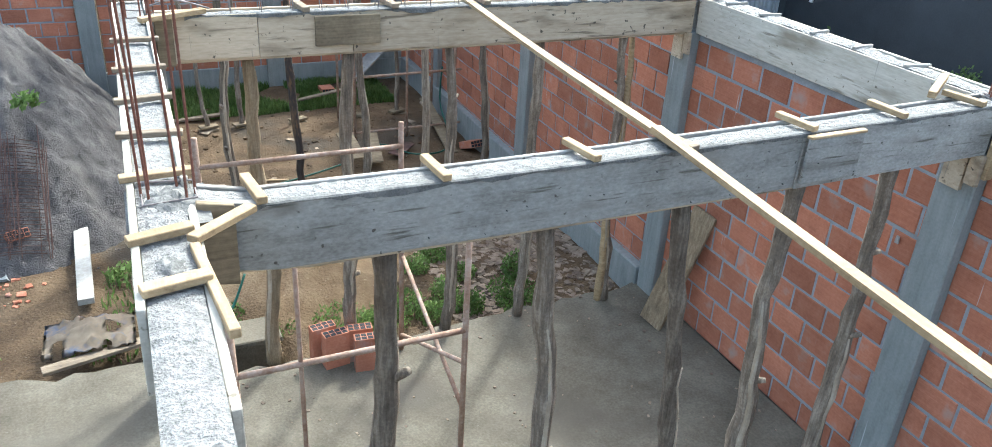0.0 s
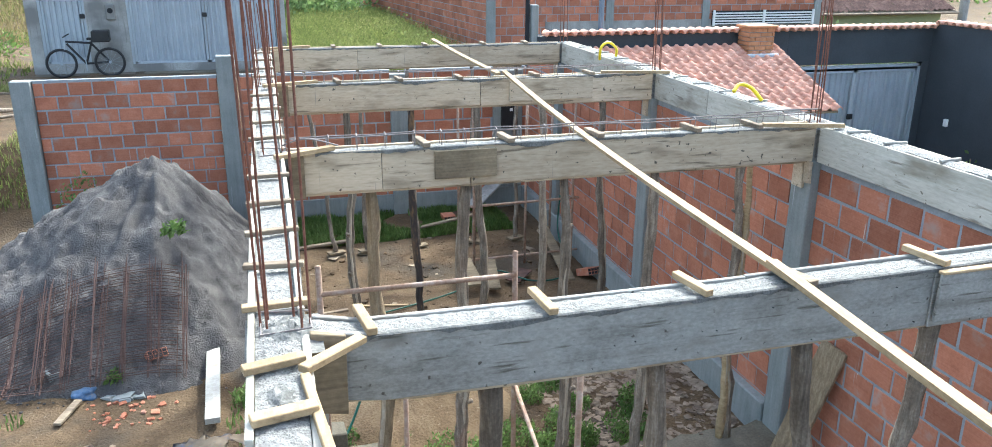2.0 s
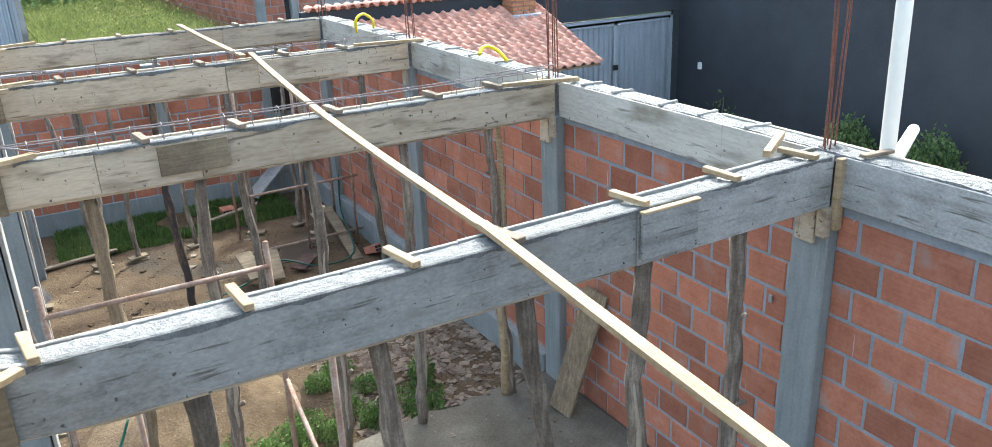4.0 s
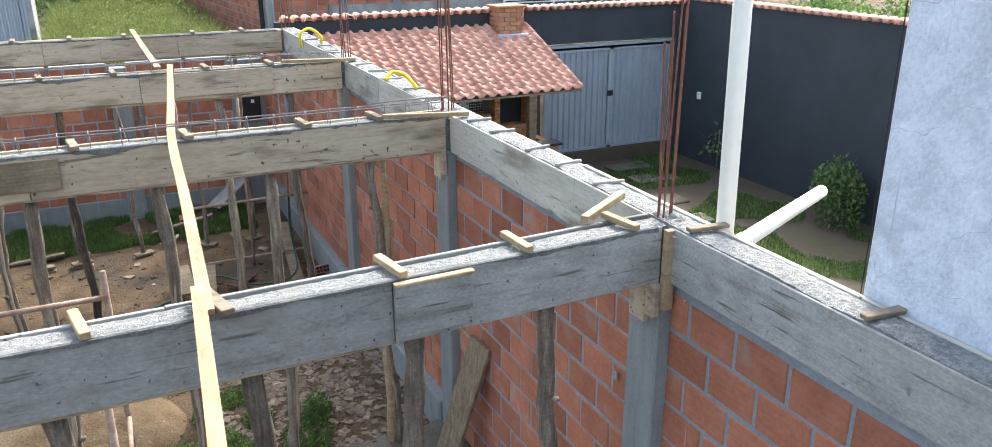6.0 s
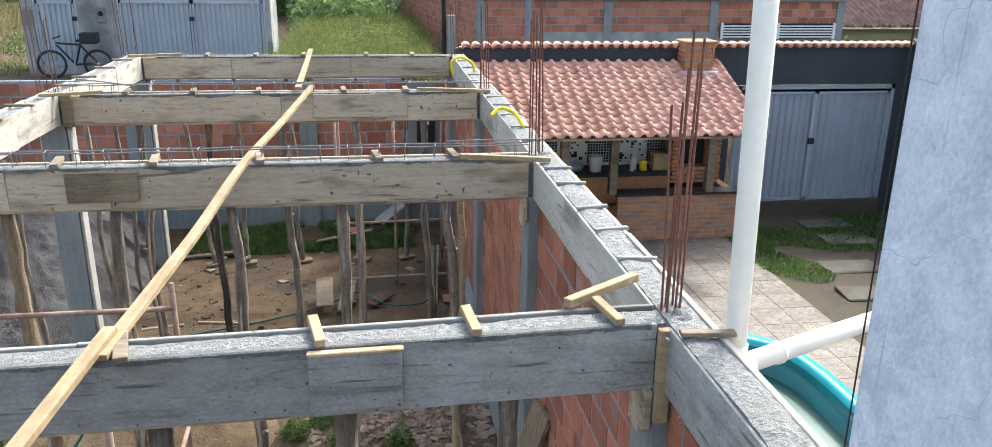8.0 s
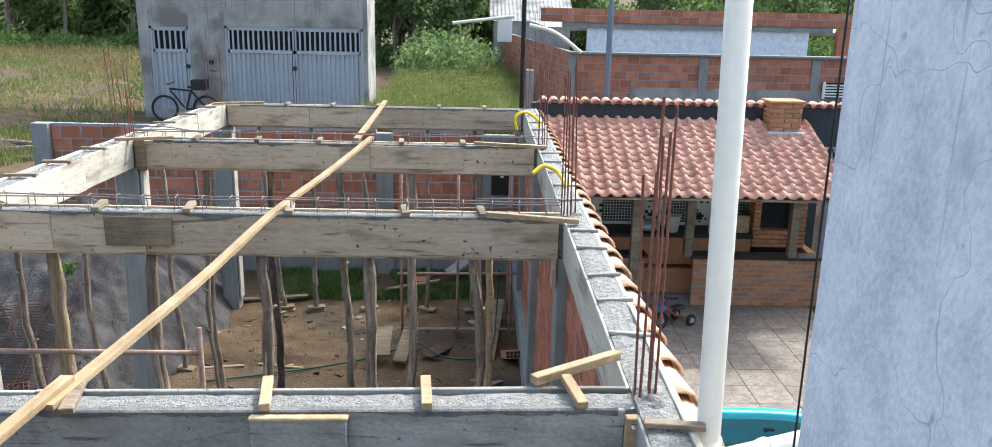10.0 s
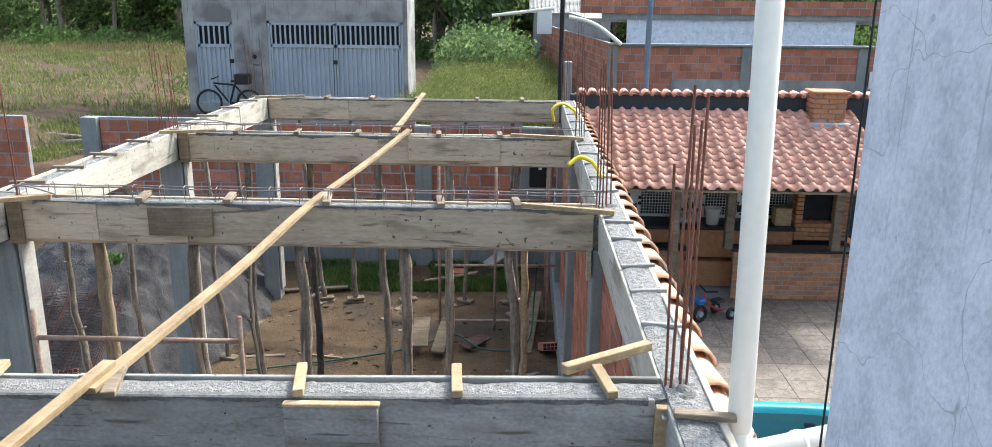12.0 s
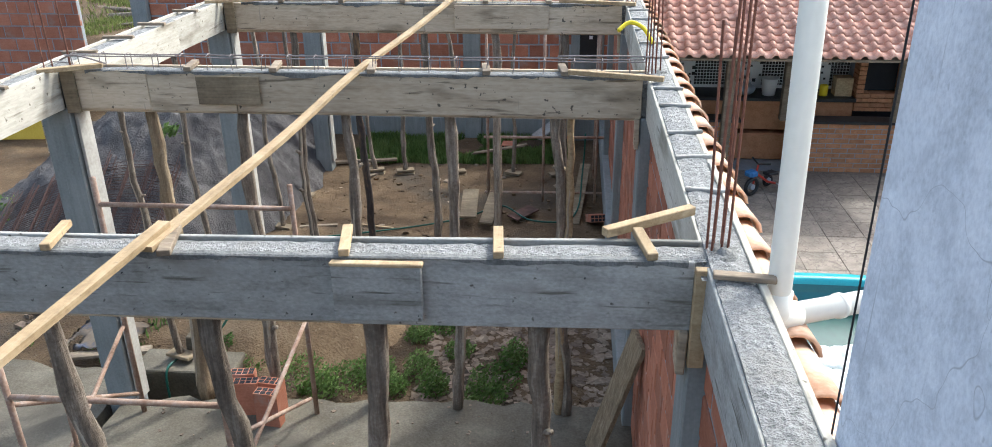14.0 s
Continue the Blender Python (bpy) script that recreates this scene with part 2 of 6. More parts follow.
M["pool_blue"] = mat("pool_blue", [(0.02, 0.3, 0.36), (0.04, 0.4, 0.46)], 2, 0.3, 0.0, spec=0.5)
M["patio"] = mat("patio", [(0.17, 0.138, 0.112), (0.24, 0.2, 0.165), (0.315, 0.27, 0.228)], 7, 0.75, 0.3, 40, vary=0.06, crack=(0.125, 0.1, 0.082), crack_scale=6.5, crack_width=0.05, stain=(0.18, 0.15, 0.125), stain_scale=2)
M["grass"] = mat("grass", [(0.06, 0.1, 0.02), (0.13, 0.18, 0.04), (0.24, 0.26, 0.09)], 1.5, 0.8, 0.0, 20, vary=0.3, thin=0.45)
M["leaf"] = mat("leaf", [(0.07, 0.12, 0.04), (0.14, 0.21, 0.075), (0.25, 0.32, 0.125)], 1.2, 0.7, 0.0, 15, vary=0.4, thin=0.45)
M["black_plastic"] = mat("black_plastic", [(0.015, 0.015, 0.016), (0.03, 0.03, 0.032)], 5, 0.45, 0.0)
M["yellow_hose"] = mat("yellow_hose", [(0.75, 0.58, 0.02), (0.8, 0.65, 0.04)], 5, 0.4, 0.0)

M["white_tile"] = mat("white_tile", [(0.7, 0.7, 0.69), (0.78, 0.78, 0.77)], 3, 0.4, 0.0, spec=0.5)
M["red_paint"] = mat("red_paint", [(0.4, 0.03, 0.02), (0.5, 0.05, 0.03)], 5, 0.4, 0.0, spec=0.5)
M["blue_paint"] = mat("blue_paint", [(0.03, 0.12, 0.3), (0.05, 0.17, 0.38)], 5, 0.5, 0.0)
M["foam"] = mat("foam", [(0.5, 0.54, 0.53), (0.78, 0.8, 0.8)], 9, 0.7, 0.8)
# pool turquoise made darker: the shade inside the pool is in this colour
M["pool_blue_shaded"] = mat("pool_blue_shaded", [(0.008, 0.1, 0.12), (0.015, 0.15, 0.17)], 2, 0.3, 0.0, spec=0.5)
M["pool_water"] = mat("pool_water", [(0.003, 0.04, 0.038), (0.008, 0.075, 0.06)], 2, 0.35, 0.1, 12, spec=0.5)
M["lawn"] = mat("lawn", [(0.06, 0.047, 0.033), (0.09, 0.07, 0.05), (0.055, 0.065, 0.025)], 2.0, 0.95, 0.3, 12, stain=(0.085, 0.065, 0.045), stain_scale=0.5)
M["ochre"] = mat("ochre", [(0.4, 0.4, 0.2), (0.5, 0.5, 0.28)], 2, 0.9, 0.1)
M["old_tile"] = mat("old_tile", [(0.05, 0.03, 0.026), (0.12, 0.068, 0.055), (0.24, 0.15, 0.12)], 3, 0.9, 0.1, 14)
M["steel_blue"] = mat("steel_blue", [(0.12, 0.16, 0.21), (0.17, 0.22, 0.28)], 5, 0.5, 0.0, metal=0.3)
M["straw"] = mat("straw", [(0.13, 0.115, 0.05), (0.25, 0.2, 0.1), (0.15, 0.17, 0.06)], 0.5, 0.85, 0.0, 8, vary=0.3, thin=0.45)
M["tall_weed"] = mat("tall_weed", [(0.08, 0.11, 0.025), (0.17, 0.2, 0.06), (0.3, 0.3, 0.12)], 0.8, 0.8, 0.0, 10, vary=0.35, thin=0.45)
M["mesh_rust"] = mat("mesh_rust", [(0.06, 0.035, 0.03), (0.11, 0.06, 0.048)], 20, 0.8, 0.0)
M["weed"] = mat("weed", [(0.06, 0.115, 0.025), (0.115, 0.185, 0.05), (0.2, 0.27, 0.09)], 2.0, 0.7, 0.0, 12, vary=0.35, thin=0.45)
M["rust_pipe"] = mat("rust_pipe", [(0.2, 0.11, 0.07), (0.31, 0.21, 0.155), (0.42, 0.34, 0.29)], 9, 0.75, 0.2, 50)
M["tarp"] = mat("tarp", [(0.12, 0.16, 0.26), (0.3, 0.24, 0.18), (0.4, 0.33, 0.25)], 4, 0.8, 0.3, 20)
M["blue_rag"] = mat("blue_rag", [(0.03, 0.07, 0.16), (0.1, 0.16, 0.26), (0.22, 0.17, 0.12)], 9, 0.85, 0.4, 30)
M["loam"] = mat("loam", [(0.085, 0.056, 0.03), (0.16, 0.108, 0.06), (0.235, 0.168, 0.1)], 3.5, 0.95, 1.0, 45, bump_dist=0.04, speck=(0.26, 0.2, 0.13))
M["ochre_panel"] = mat("ochre_panel", [(0.5, 0.33, 0.03), (0.62, 0.43, 0.06)], 4, 0.6, 0.1)
M["drum_side"] = mat("drum_side", [(0.13, 0.19, 0.21), (0.25, 0.31, 0.3), (0.38, 0.42, 0.38)], 3, 0.5, 0.05, 30)
M["drum_in"] = mat("drum_in", [(0.02, 0.07, 0.16), (0.04, 0.12, 0.25)], 3, 0.5, 0.05, 30)
M["whitewash"] = mat("whitewash", [(0.3, 0.28, 0.245), (0.46, 0.44, 0.4)], 5, 0.9, 0.4, 40, stain=(0.25, 0.2, 0.16), stain_at=0.66, stain_scale=4)
M["green_hose"] = mat("green_hose", [(0.008, 0.06, 0.045), (0.015, 0.09, 0.065)], 5, 0.4, 0.0)
M["debris"] = mat("debris", [(0.1, 0.07, 0.05), (0.2, 0.15, 0.11), (0.3, 0.24, 0.18)], 5, 0.9, 0.3, 30, vary=0.3)


# ---- mesh helpers ----
def part(name, bm, material, parent=None, label="", smooth=False):
    me = bpy.data.meshes.new(name)
    bm.to_mesh(me)
    bm.free()
    if smooth:
        for p in me.polygons:
            p.use_smooth = True
    me.materials.append(M[material] if isinstance(material, str) else material)
    ob = new(name, me)
    if parent is not None:
        ob.parent = parent
    if label:
        ob["label"] = label
    return ob


def thing(name, label, category, at=(0, 0, 0), group="", kind=""):
    e = new(name)
    e.location = at
    e.empty_display_size = 0.1
    return tagged(e, label, category, group, kind)


def box(bm, x0, x1, y0, y1, z0, z1, jit=0.0, rnd=random):
    v = [bm.verts.new((x + rnd.uniform(-jit, jit), y + rnd.uniform(-jit, jit), z + rnd.uniform(-jit, jit)))
         for x in (x0, x1) for y in (y0, y1) for z in (z0, z1)]
    for f in ((0, 1, 3, 2), (4, 6, 7, 5), (0, 4, 5, 1), (2, 3, 7, 6), (0, 2, 6, 4), (1, 5, 7, 3)):
        bm.faces.new([v[i] for i in f])
    return v


def boxm(x0, x1, y0, y1, z0, z1, bevel=0.0, jit=0.0):
    bm = bmesh.new()
    box(bm, x0, x1, y0, y1, z0, z1, jit)
    if bevel:
        bmesh.ops.bevel(bm, geom=bm.edges[:], offset=bevel, segments=1, affect="EDGES")
    return bm


def stick(p, q, w, h, up=(0, 0, 1), bevel=0.003, bm=None):
    """A plank or batten from p to q, w wide and h thick."""
    p, q, up = Vector(p), Vector(q), Vector(up)
    d = (q - p).normalized()
    s = d.cross(up).normalized()
    u = s.cross(d)
    own = bm is None
    bm = bm or bmesh.new()
    vs = []
    for e in (p, q):
        for a, b in ((-1, -1), (1, -1), (1, 1), (-1, 1)):
            vs.append(bm.verts.new(e + s * a * w / 2 + u * b * h / 2))
    for f in ((3, 2, 1, 0), (4, 5, 6, 7), (0, 1, 5, 4), (1, 2, 6, 5), (2, 3, 7, 6), (3, 0, 4, 7)):
        bm.faces.new([vs[i] for i in f])
    if own and bevel:
        bmesh.ops.bevel(bm, geom=bm.edges[:], offset=bevel, segments=1, affect="EDGES")
    return bm


def tube(points, radii, sides=8, bm=None, wobble=0.0, seed=0, cap=True):
    bm = bm or bmesh.new()
    pts = [Vector(p) for p in points]
    if not hasattr(radii, "__len__"):
        radii = [radii] * len(pts)
    rnd = random.Random(seed)
    rings = []
    ref = None
    for i, p in enumerate(pts):
        d = (pts[min(i + 1, len(pts) - 1)] - pts[max(i - 1, 0)]).normalized()
        if ref is None:
            ref = d.orthogonal().normalized()
        s = (ref - d * ref.dot(d)).normalized()
        ref = s
        u = d.cross(s)
        ring = []
        for k in range(sides):
            a = 2 * math.pi * k / sides
            r = radii[i] * (1 + rnd.uniform(-wobble, wobble))
            ring.append(bm.verts.new(p + (s * math.cos(a) + u * math.sin(a)) * r))
        rings.append(ring)
    for a, b in zip(rings, rings[1:]):
        for k in range(sides):
            bm.faces.new((a[k], a[(k + 1) % sides], b[(k + 1) % sides], b[k]))
    if cap:
        bm.faces.new(rings[0][::-1])
        bm.faces.new(rings[-1])
    return bm


def curve_pts(pts, n=8):
    """Points on a smooth line through pts."""
    pts = [Vector(p) for p in pts]
    out = []
    for i in range(len(pts) - 1):
        a, b, c, d = pts[max(i - 1, 0)], pts[i], pts[i + 1], pts[min(i + 2, len(pts) - 1)]
        for k in range(n):
            t = k / n
            out.append(0.5 * ((2 * b) + (c - a) * t + (2 * a - 5 * b + 4 * c - d) * t * t + (3 * b - a - 3 * c + d) * t ** 3))
    out.append(pts[-1])
    return out


# ---- ground ----
def smooth(a, b, v):
    t = min(1.0, max(0.0, (v - a) / (b - a)))
    return t * t * (3 - 2 * t)


def ground_z(x, y):
    n = noise.noise(Vector((x * 0.8, y * 0.8, 0))) * 0.05 + noise.noise(Vector((x * 3, y * 3, 4))) * 0.02
    z = -0.04 + n
    if 0.1 < x < 4.1 and 5.8 < y < 13.0:
        z = -0.03 + n * 1.4 + 0.1 * math.exp(-((x - 1.0) ** 2 + (y - 7.2) ** 2) / 0.6)
    if -0.05 < x < 0.8 and 5.5 < y < 6.06:
        z = -0.45
    if x > 4.1 and y < 13.3:
        z = -0.14
    up = smooth(13.12, 14.6, y)
    z = z * (1 - up) + up * (1.18 + n)
    if y > 17:
        z += smooth(36, 110, y) * 4 + smooth(110, 300, y) * 9
    if x < -4.5 and y > 8:
        z += smooth(-4.5, -9, x) * smooth(8, 14, y) * 0.5
    return z


def build_ground():
    def axis(lo, hi, step, far):
        a = list(np.arange(lo, hi, step))
        s, v = step, hi
        while v < far:
            a.append(v)
            s *= 1.35
            v += s
        a.append(far)
        s, v = step, lo
        b = []
        while v > -far:
            s *= 1.35
            v -= s
            b.append(v)
        return b[::-1] + a
    xs, ys = axis(-7.0, 5.0, 0.14, 900), axis(1.0, 15.5, 0.14, 900)
    verts = [(x, y, ground_z(x, y)) for y in ys for x in xs]
    w = len(xs)
    faces = [(j * w + i, j * w + i + 1, (j + 1) * w + i + 1, (j + 1) * w + i) for j in range(len(ys) - 1) for i in range(w - 1)]
    me = bpy.data.meshes.new("ground")
    me.from_pydata(verts, [], faces)
    me.polygons.foreach_set("use_smooth", [True] * len(faces))
    me.materials.append(M["earth"])
    return tagged(new("ground", me), "bare brown earth with patches of dust", "ground", kind="structure")


build_ground()


def uneven_slab(x0, x1, y0, y1, z0, z1, step=0.12, rough=0.008, edge=0.05, skew=0.0):
    bm = bmesh.new()
    nx, ny = max(2, int((x1 - x0) / step)), max(2, int((y1 - y0) / step))
    grid = []
    for j in range(ny + 1):
        row = []
        for i in range(nx + 1):
            x, y = x0 + (x1 - x0) * i / nx, y0 + (y1 - y0) * j / ny
            n = noise.noise(Vector((x * 5, y * 5, 2)))
            y += skew * (x - x1) * j / ny
            if j == ny:
                y += n * edge * 1.6
            if i == 0:
                x += n * edge
            row.append(bm.verts.new((x, y, z1 + n * rough)))
        grid.append(row)
    for j in range(ny):
        for i in range(nx):
            bm.faces.new((grid[j][i], grid[j][i + 1], grid[j + 1][i + 1], grid[j + 1][i]))
    rim = grid[0] + [r[-1] for r in grid[1:]] + grid[-1][-2::-1] + [r[0] for r in grid[-2:0:-1]]
    low = [bm.verts.new((v.co.x, v.co.y, z0)) for v in rim]
    n = len(rim)
    for i in range(n):
        bm.faces.new((rim[i], low[i], low[(i + 1) % n], rim[(i + 1) % n]))
    return bm


tagged(part("floor", uneven_slab(0.05, 4.06, -1.5, 5.86, -0.5, 0.12, skew=0.055), "concrete_floor"), "rough grey concrete floor slab, dusty and stained", "floor", kind="structure")
tagged(part("pavement", uneven_slab(-2.6, -0.1, -1.5, 6.1, -0.25, 0.08, rough=0.02), "concrete_floor"), "streaked grey concrete apron outside the frame", "pavement", kind="structure")


# ---- block walls ----
def brick_mesh(l, h, d, name, material, seed=0, bevel=0.006):
    rnd = random.Random(seed)
    bm = bmesh.new()
    box(bm, 0.0, l, 0.0, d, 0.0, h, 0.0025, rnd)
    bm.faces.ensure_lookup_table()
    front = [e for e in bm.edges if all(v.co.y < d * 0.5 for v in e.verts)]
    bmesh.ops.bevel(bm, geom=front, offset=bevel, segments=1, affect="EDGES")
    me = bpy.data.meshes.new(name)
    bm.to_mesh(me)
    bm.free()
    me.materials.append(M[material])
    return me


def block_wall(name, origin, angle, length, z0, z1, label, near=None, depth=0.09, l=0.29, h=0.176, gap=0.02, material="brick", seed=0, gaps=(), piece="brick", limit=300):
    """A wall of blocks along the local x axis; the seen face is at local y = 0. near(x, z): which blocks are single parts. gaps: (x0, x1) left free."""
    m = Matrix.Translation(origin) @ Matrix.Rotation(angle, 4, "Z")
    rnd = random.Random(seed)
    bm = bmesh.new()
    spans, a = [], 0.0
    for g0, g1 in sorted(gaps):
        spans.append((a, g0))
        a = g1
    spans.append((a, length))
    for s0, s1 in spans:
        box(bm, s0, s1, 0.007, depth - 0.004, z0, z1)
    wall = part(name, bm, "mortar")
    wall.matrix_world = m
    tagged(wall, label, "wall", kind="structure")
    full = [brick_mesh(l, h, 0.05, piece, material, k) for k in range(4)]
    rest = bmesh.new()
    made = 0
    row, z = 0, z0
    while z < z1 - 0.05:
        hh = min(h, z1 - z)
        for s0, s1 in spans:
            x = s0 - (0.5 * (l + gap) if row % 2 else 0.0) - rnd.uniform(0, 0.02)
            while x < s1 - 0.03:
                xa, xb = max(x, s0), min(x + l, s1)
                if xb - xa > 0.04:
                    whole = xb - xa > l - 0.001 and hh > h - 0.001
                    dy, dz = rnd.uniform(-0.002, 0.002), rnd.uniform(-0.004, 0.004)
                    if near and made < limit and near(x, z):
                        if whole:
                            me = full[rnd.randrange(4)]
                        else:
                            me = brick_mesh(xb - xa, hh, 0.05, piece, material, 9)
                        ob = new(piece, me)
                        ob.parent = wall
                        ob.location = (xa, dy, z + dz)
                        made += 1
                    else:
                        box(rest, xa, xb, dy, 0.05, z + dz, z + hh + dz, 0.002, rnd)
                x += l + gap
        z += h + gap
        row += 1
    if len(rest.verts):
        r = part("brickwork", rest, material, wall)
        tagged(r, kind="stuff")
    else:
        rest.free()
    return wall


XW = 4.06
block_wall("wall_east", (XW, 11.4, 0), radians(-90), 12.4, 0.13, 2.52, "red hollow clay block wall with grey mortar smears", near=lambda x, z: 5.6 < x < 10.6 and z > 0.3,
           gaps=((5.57, 5.81), (2.77, 3.01), (8.17, 8.41)), seed=1)
bm = boxm(XW - 0.09, XW + 0.1, 5.84, 13.0, -0.4, 0.3, 0.01, 0.0)
tagged(part("foundation_beam", bm, "concrete_column"), "grey cement foundation strip under the block wall", "foundation", kind="structure")
YF = 13.08
block_wall("wall_north", (-3.1, YF, 0), 0.0, 7.2, 0.28, 2.26, "red hollow clay block boundary wall", near=lambda x, z: z > 0.7, gaps=((2.43, 2.72), (4.95, 5.2), (6.6, 7.1)), seed=2)
tagged(part("wall_base", boxm(-3.1, 4.1, YF - 0.02, YF + 0.14, -0.3, 0.28, 0.01), "concrete_column"), "rough grey rendered wall base", "wall", kind="structure")
tagged(part("wall_panel", boxm(3.5, 4.0, YF - 0.01, YF + 0.1, 0.28, 2.2, 0.01), "concrete_column"), "grey rendered panel in the boundary wall", "wall", kind="structure")
block_wall("wall_northwest", (-9.0, YF, 0), 0.0, 4.7, 0.3, 2.26, "red hollow clay block boundary wall with a toothed end", seed=3)
block_wall("wall_east_far", (XW, 13.05, 0), radians(-90), 1.5, 0.12, 2.52, "red hollow clay block wall beyond the last beam", seed=5)


# ---- columns and ring beams ----
def column(x, y, z0=-0.3, z1=2.53, w=0.2, d=0.24, boards=(), label="bare grey cast concrete column", group="frame columns"):
    t = thing("concrete_column", label, "column", (x, y, 0), group)
    part("shaft", boxm(-w / 2, w / 2, -d / 2, d / 2, z0, z1, 0.008, 0.004), "concrete_column", t)
    for bx, by, bz0, bz1, bw, bd in boards:
        part("form_board", boxm(bx - bw / 2, bx + bw / 2, by - bd / 2, by + bd / 2, bz0, bz1, 0.003, 0.003), "whitewash" if bz1 - bz0 > 1 else "form_board", t, "weathered form board left on the column")
    return t


BEAMS = (3.0, 5.6, 8.4, 11.35)
for k, yb in enumerate(BEAMS):
    column(4.05, yb + 0.11, w=0.12, d=0.24, z0=-0.3,
           boards=((-0.075, 0.02, 2.3, 2.53, 0.025, 0.13), (-0.085, -0.1, 2.36, 2.53, 0.03, 0.07)) if k < 2 else ((-0.075, 0.0, 2.33, 2.53, 0.025, 0.1),))
    column(0.02, yb + 0.1, w=0.22, d=0.2, boards=((0.13, 0.0, 0.1 if k else -0.2, 2.5, 0.025, 0.15), (-0.12, -0.02, 2.2, 2.52, 0.025, 0.12)),
           label="bare grey cast concrete column with a form board beside it")
for x, h in ((-0.53, 2.54), (-3.24, 2.26), (1.98, 2.2)):
    column(x, YF + 0.02, w=0.26, d=0.2, z1=h, label="grey concrete post in the boundary wall", group="boundary posts")


def rough_top(bm_parent, x0, x1, y0, y1, z, name="concrete", step=0.028, amp=0.008, z0=None):
    bm = bmesh.new()
    nx, ny = max(2, int((x1 - x0) / step)), max(2, int((y1 - y0) / step))
    g = []
    for j in range(ny + 1):
        row = []
        for i in range(nx + 1):
            x, y = x0 + (x1 - x0) * i / nx, y0 + (y1 - y0) * j / ny
            n = noise.noise(Vector((x * 34, y * 34, 1))) * amp + noise.noise(Vector((x * 4, y * 4, 5))) * amp
            if i in (0, nx) or j in (0, ny):
                n -= 0.006
            row.append(bm.verts.new((x, y, z + n)))
        g.append(row)
    for j in range(ny):
        for i in range(nx):
            bm.faces.new((g[j][i], g[j][i + 1], g[j + 1][i + 1], g[j + 1][i]))
    zb = z0 if z0 is not None else z - 0.26
    rim = g[0] + [r[-1] for r in g[1:]] + g[-1][-2::-1] + [r[0] for r in g[-2:0:-1]]
    low = [bm.verts.new((v.co.x, v.co.y, zb)) for v in rim]
    n = len(rim)
    for i in range(n):
        bm.faces.new((rim[i], low[i], low[(i + 1) % n], rim[(i + 1) % n]))
    bm.faces.new(low)
    return part(name, bm, "concrete_fresh", bm_parent, "rough freshly cast concrete")


def board_run(t, axis, a0, a1, face, out, z0, z1, material, cuts, seed):
    """Form boards, 25 mm thick, along x or y from a0 to a1; face: the outer plane; out: +1 or -1, the side it faces."""
    rnd = random.Random(seed)
    marks = [a0] + list(cuts) + [a1]
    for p, q in zip(marks, marks[1:]):
        o = rnd.uniform(-0.004, 0.004)
        dz0, dz1 = rnd.uniform(-0.012, 0.006), rnd.uniform(-0.006, 0.006)
        f0, f1 = sorted((face + o, face + o - out * 0.025))
        if axis == "x":
            bm = boxm(p + 0.002, q - 0.002, f0, f1, z0 + dz0, z1 + dz1, 0.003, 0.003)
        else:
            bm = boxm(f0, f1, p + 0.002, q - 0.002, z0 + dz0, z1 + dz1, 0.003, 0.003)
        part("form_board", bm, material, t)


def batten(t, p, q, w=0.05, h=0.025, material="fresh_wood", label=""):
    return part("batten", stick(p, q, w, h), material, t, label)


ZT, ZB = 2.80, 2.53
beams = []
CUTS = {0: (2.72,), 1: (0.72, 1.32), 2: (2.1, 3.0), 3: (1.2, 2.7)}
for k, yb in enumerate(BEAMS):
    mt = "form_grey" if k == 0 else "form_board"
    t = thing("cross_beam", "concrete cross beam still in weathered form boards", "beam", (0, 0, 0), "ring beams")
    rough_top(t, 0.1, 4.04, yb + 0.026, yb + 0.145, ZT - 0.005, z0=ZB + 0.005)
    board_run(t, "x", 0.13, 3.99, yb, -1, ZB, ZT, mt, CUTS[k], k)
    board_run(t, "x", 0.13, 4.02, yb + 0.17, 1, ZB, ZT + 0.004, mt, (1.9,), k + 9)
    part("soffit_board", boxm(0.14, 3.98, yb + 0.03, yb + 0.14, ZB - 0.022, ZB + 0.002, 0.003), "form_board", t)
    beams.append(t)

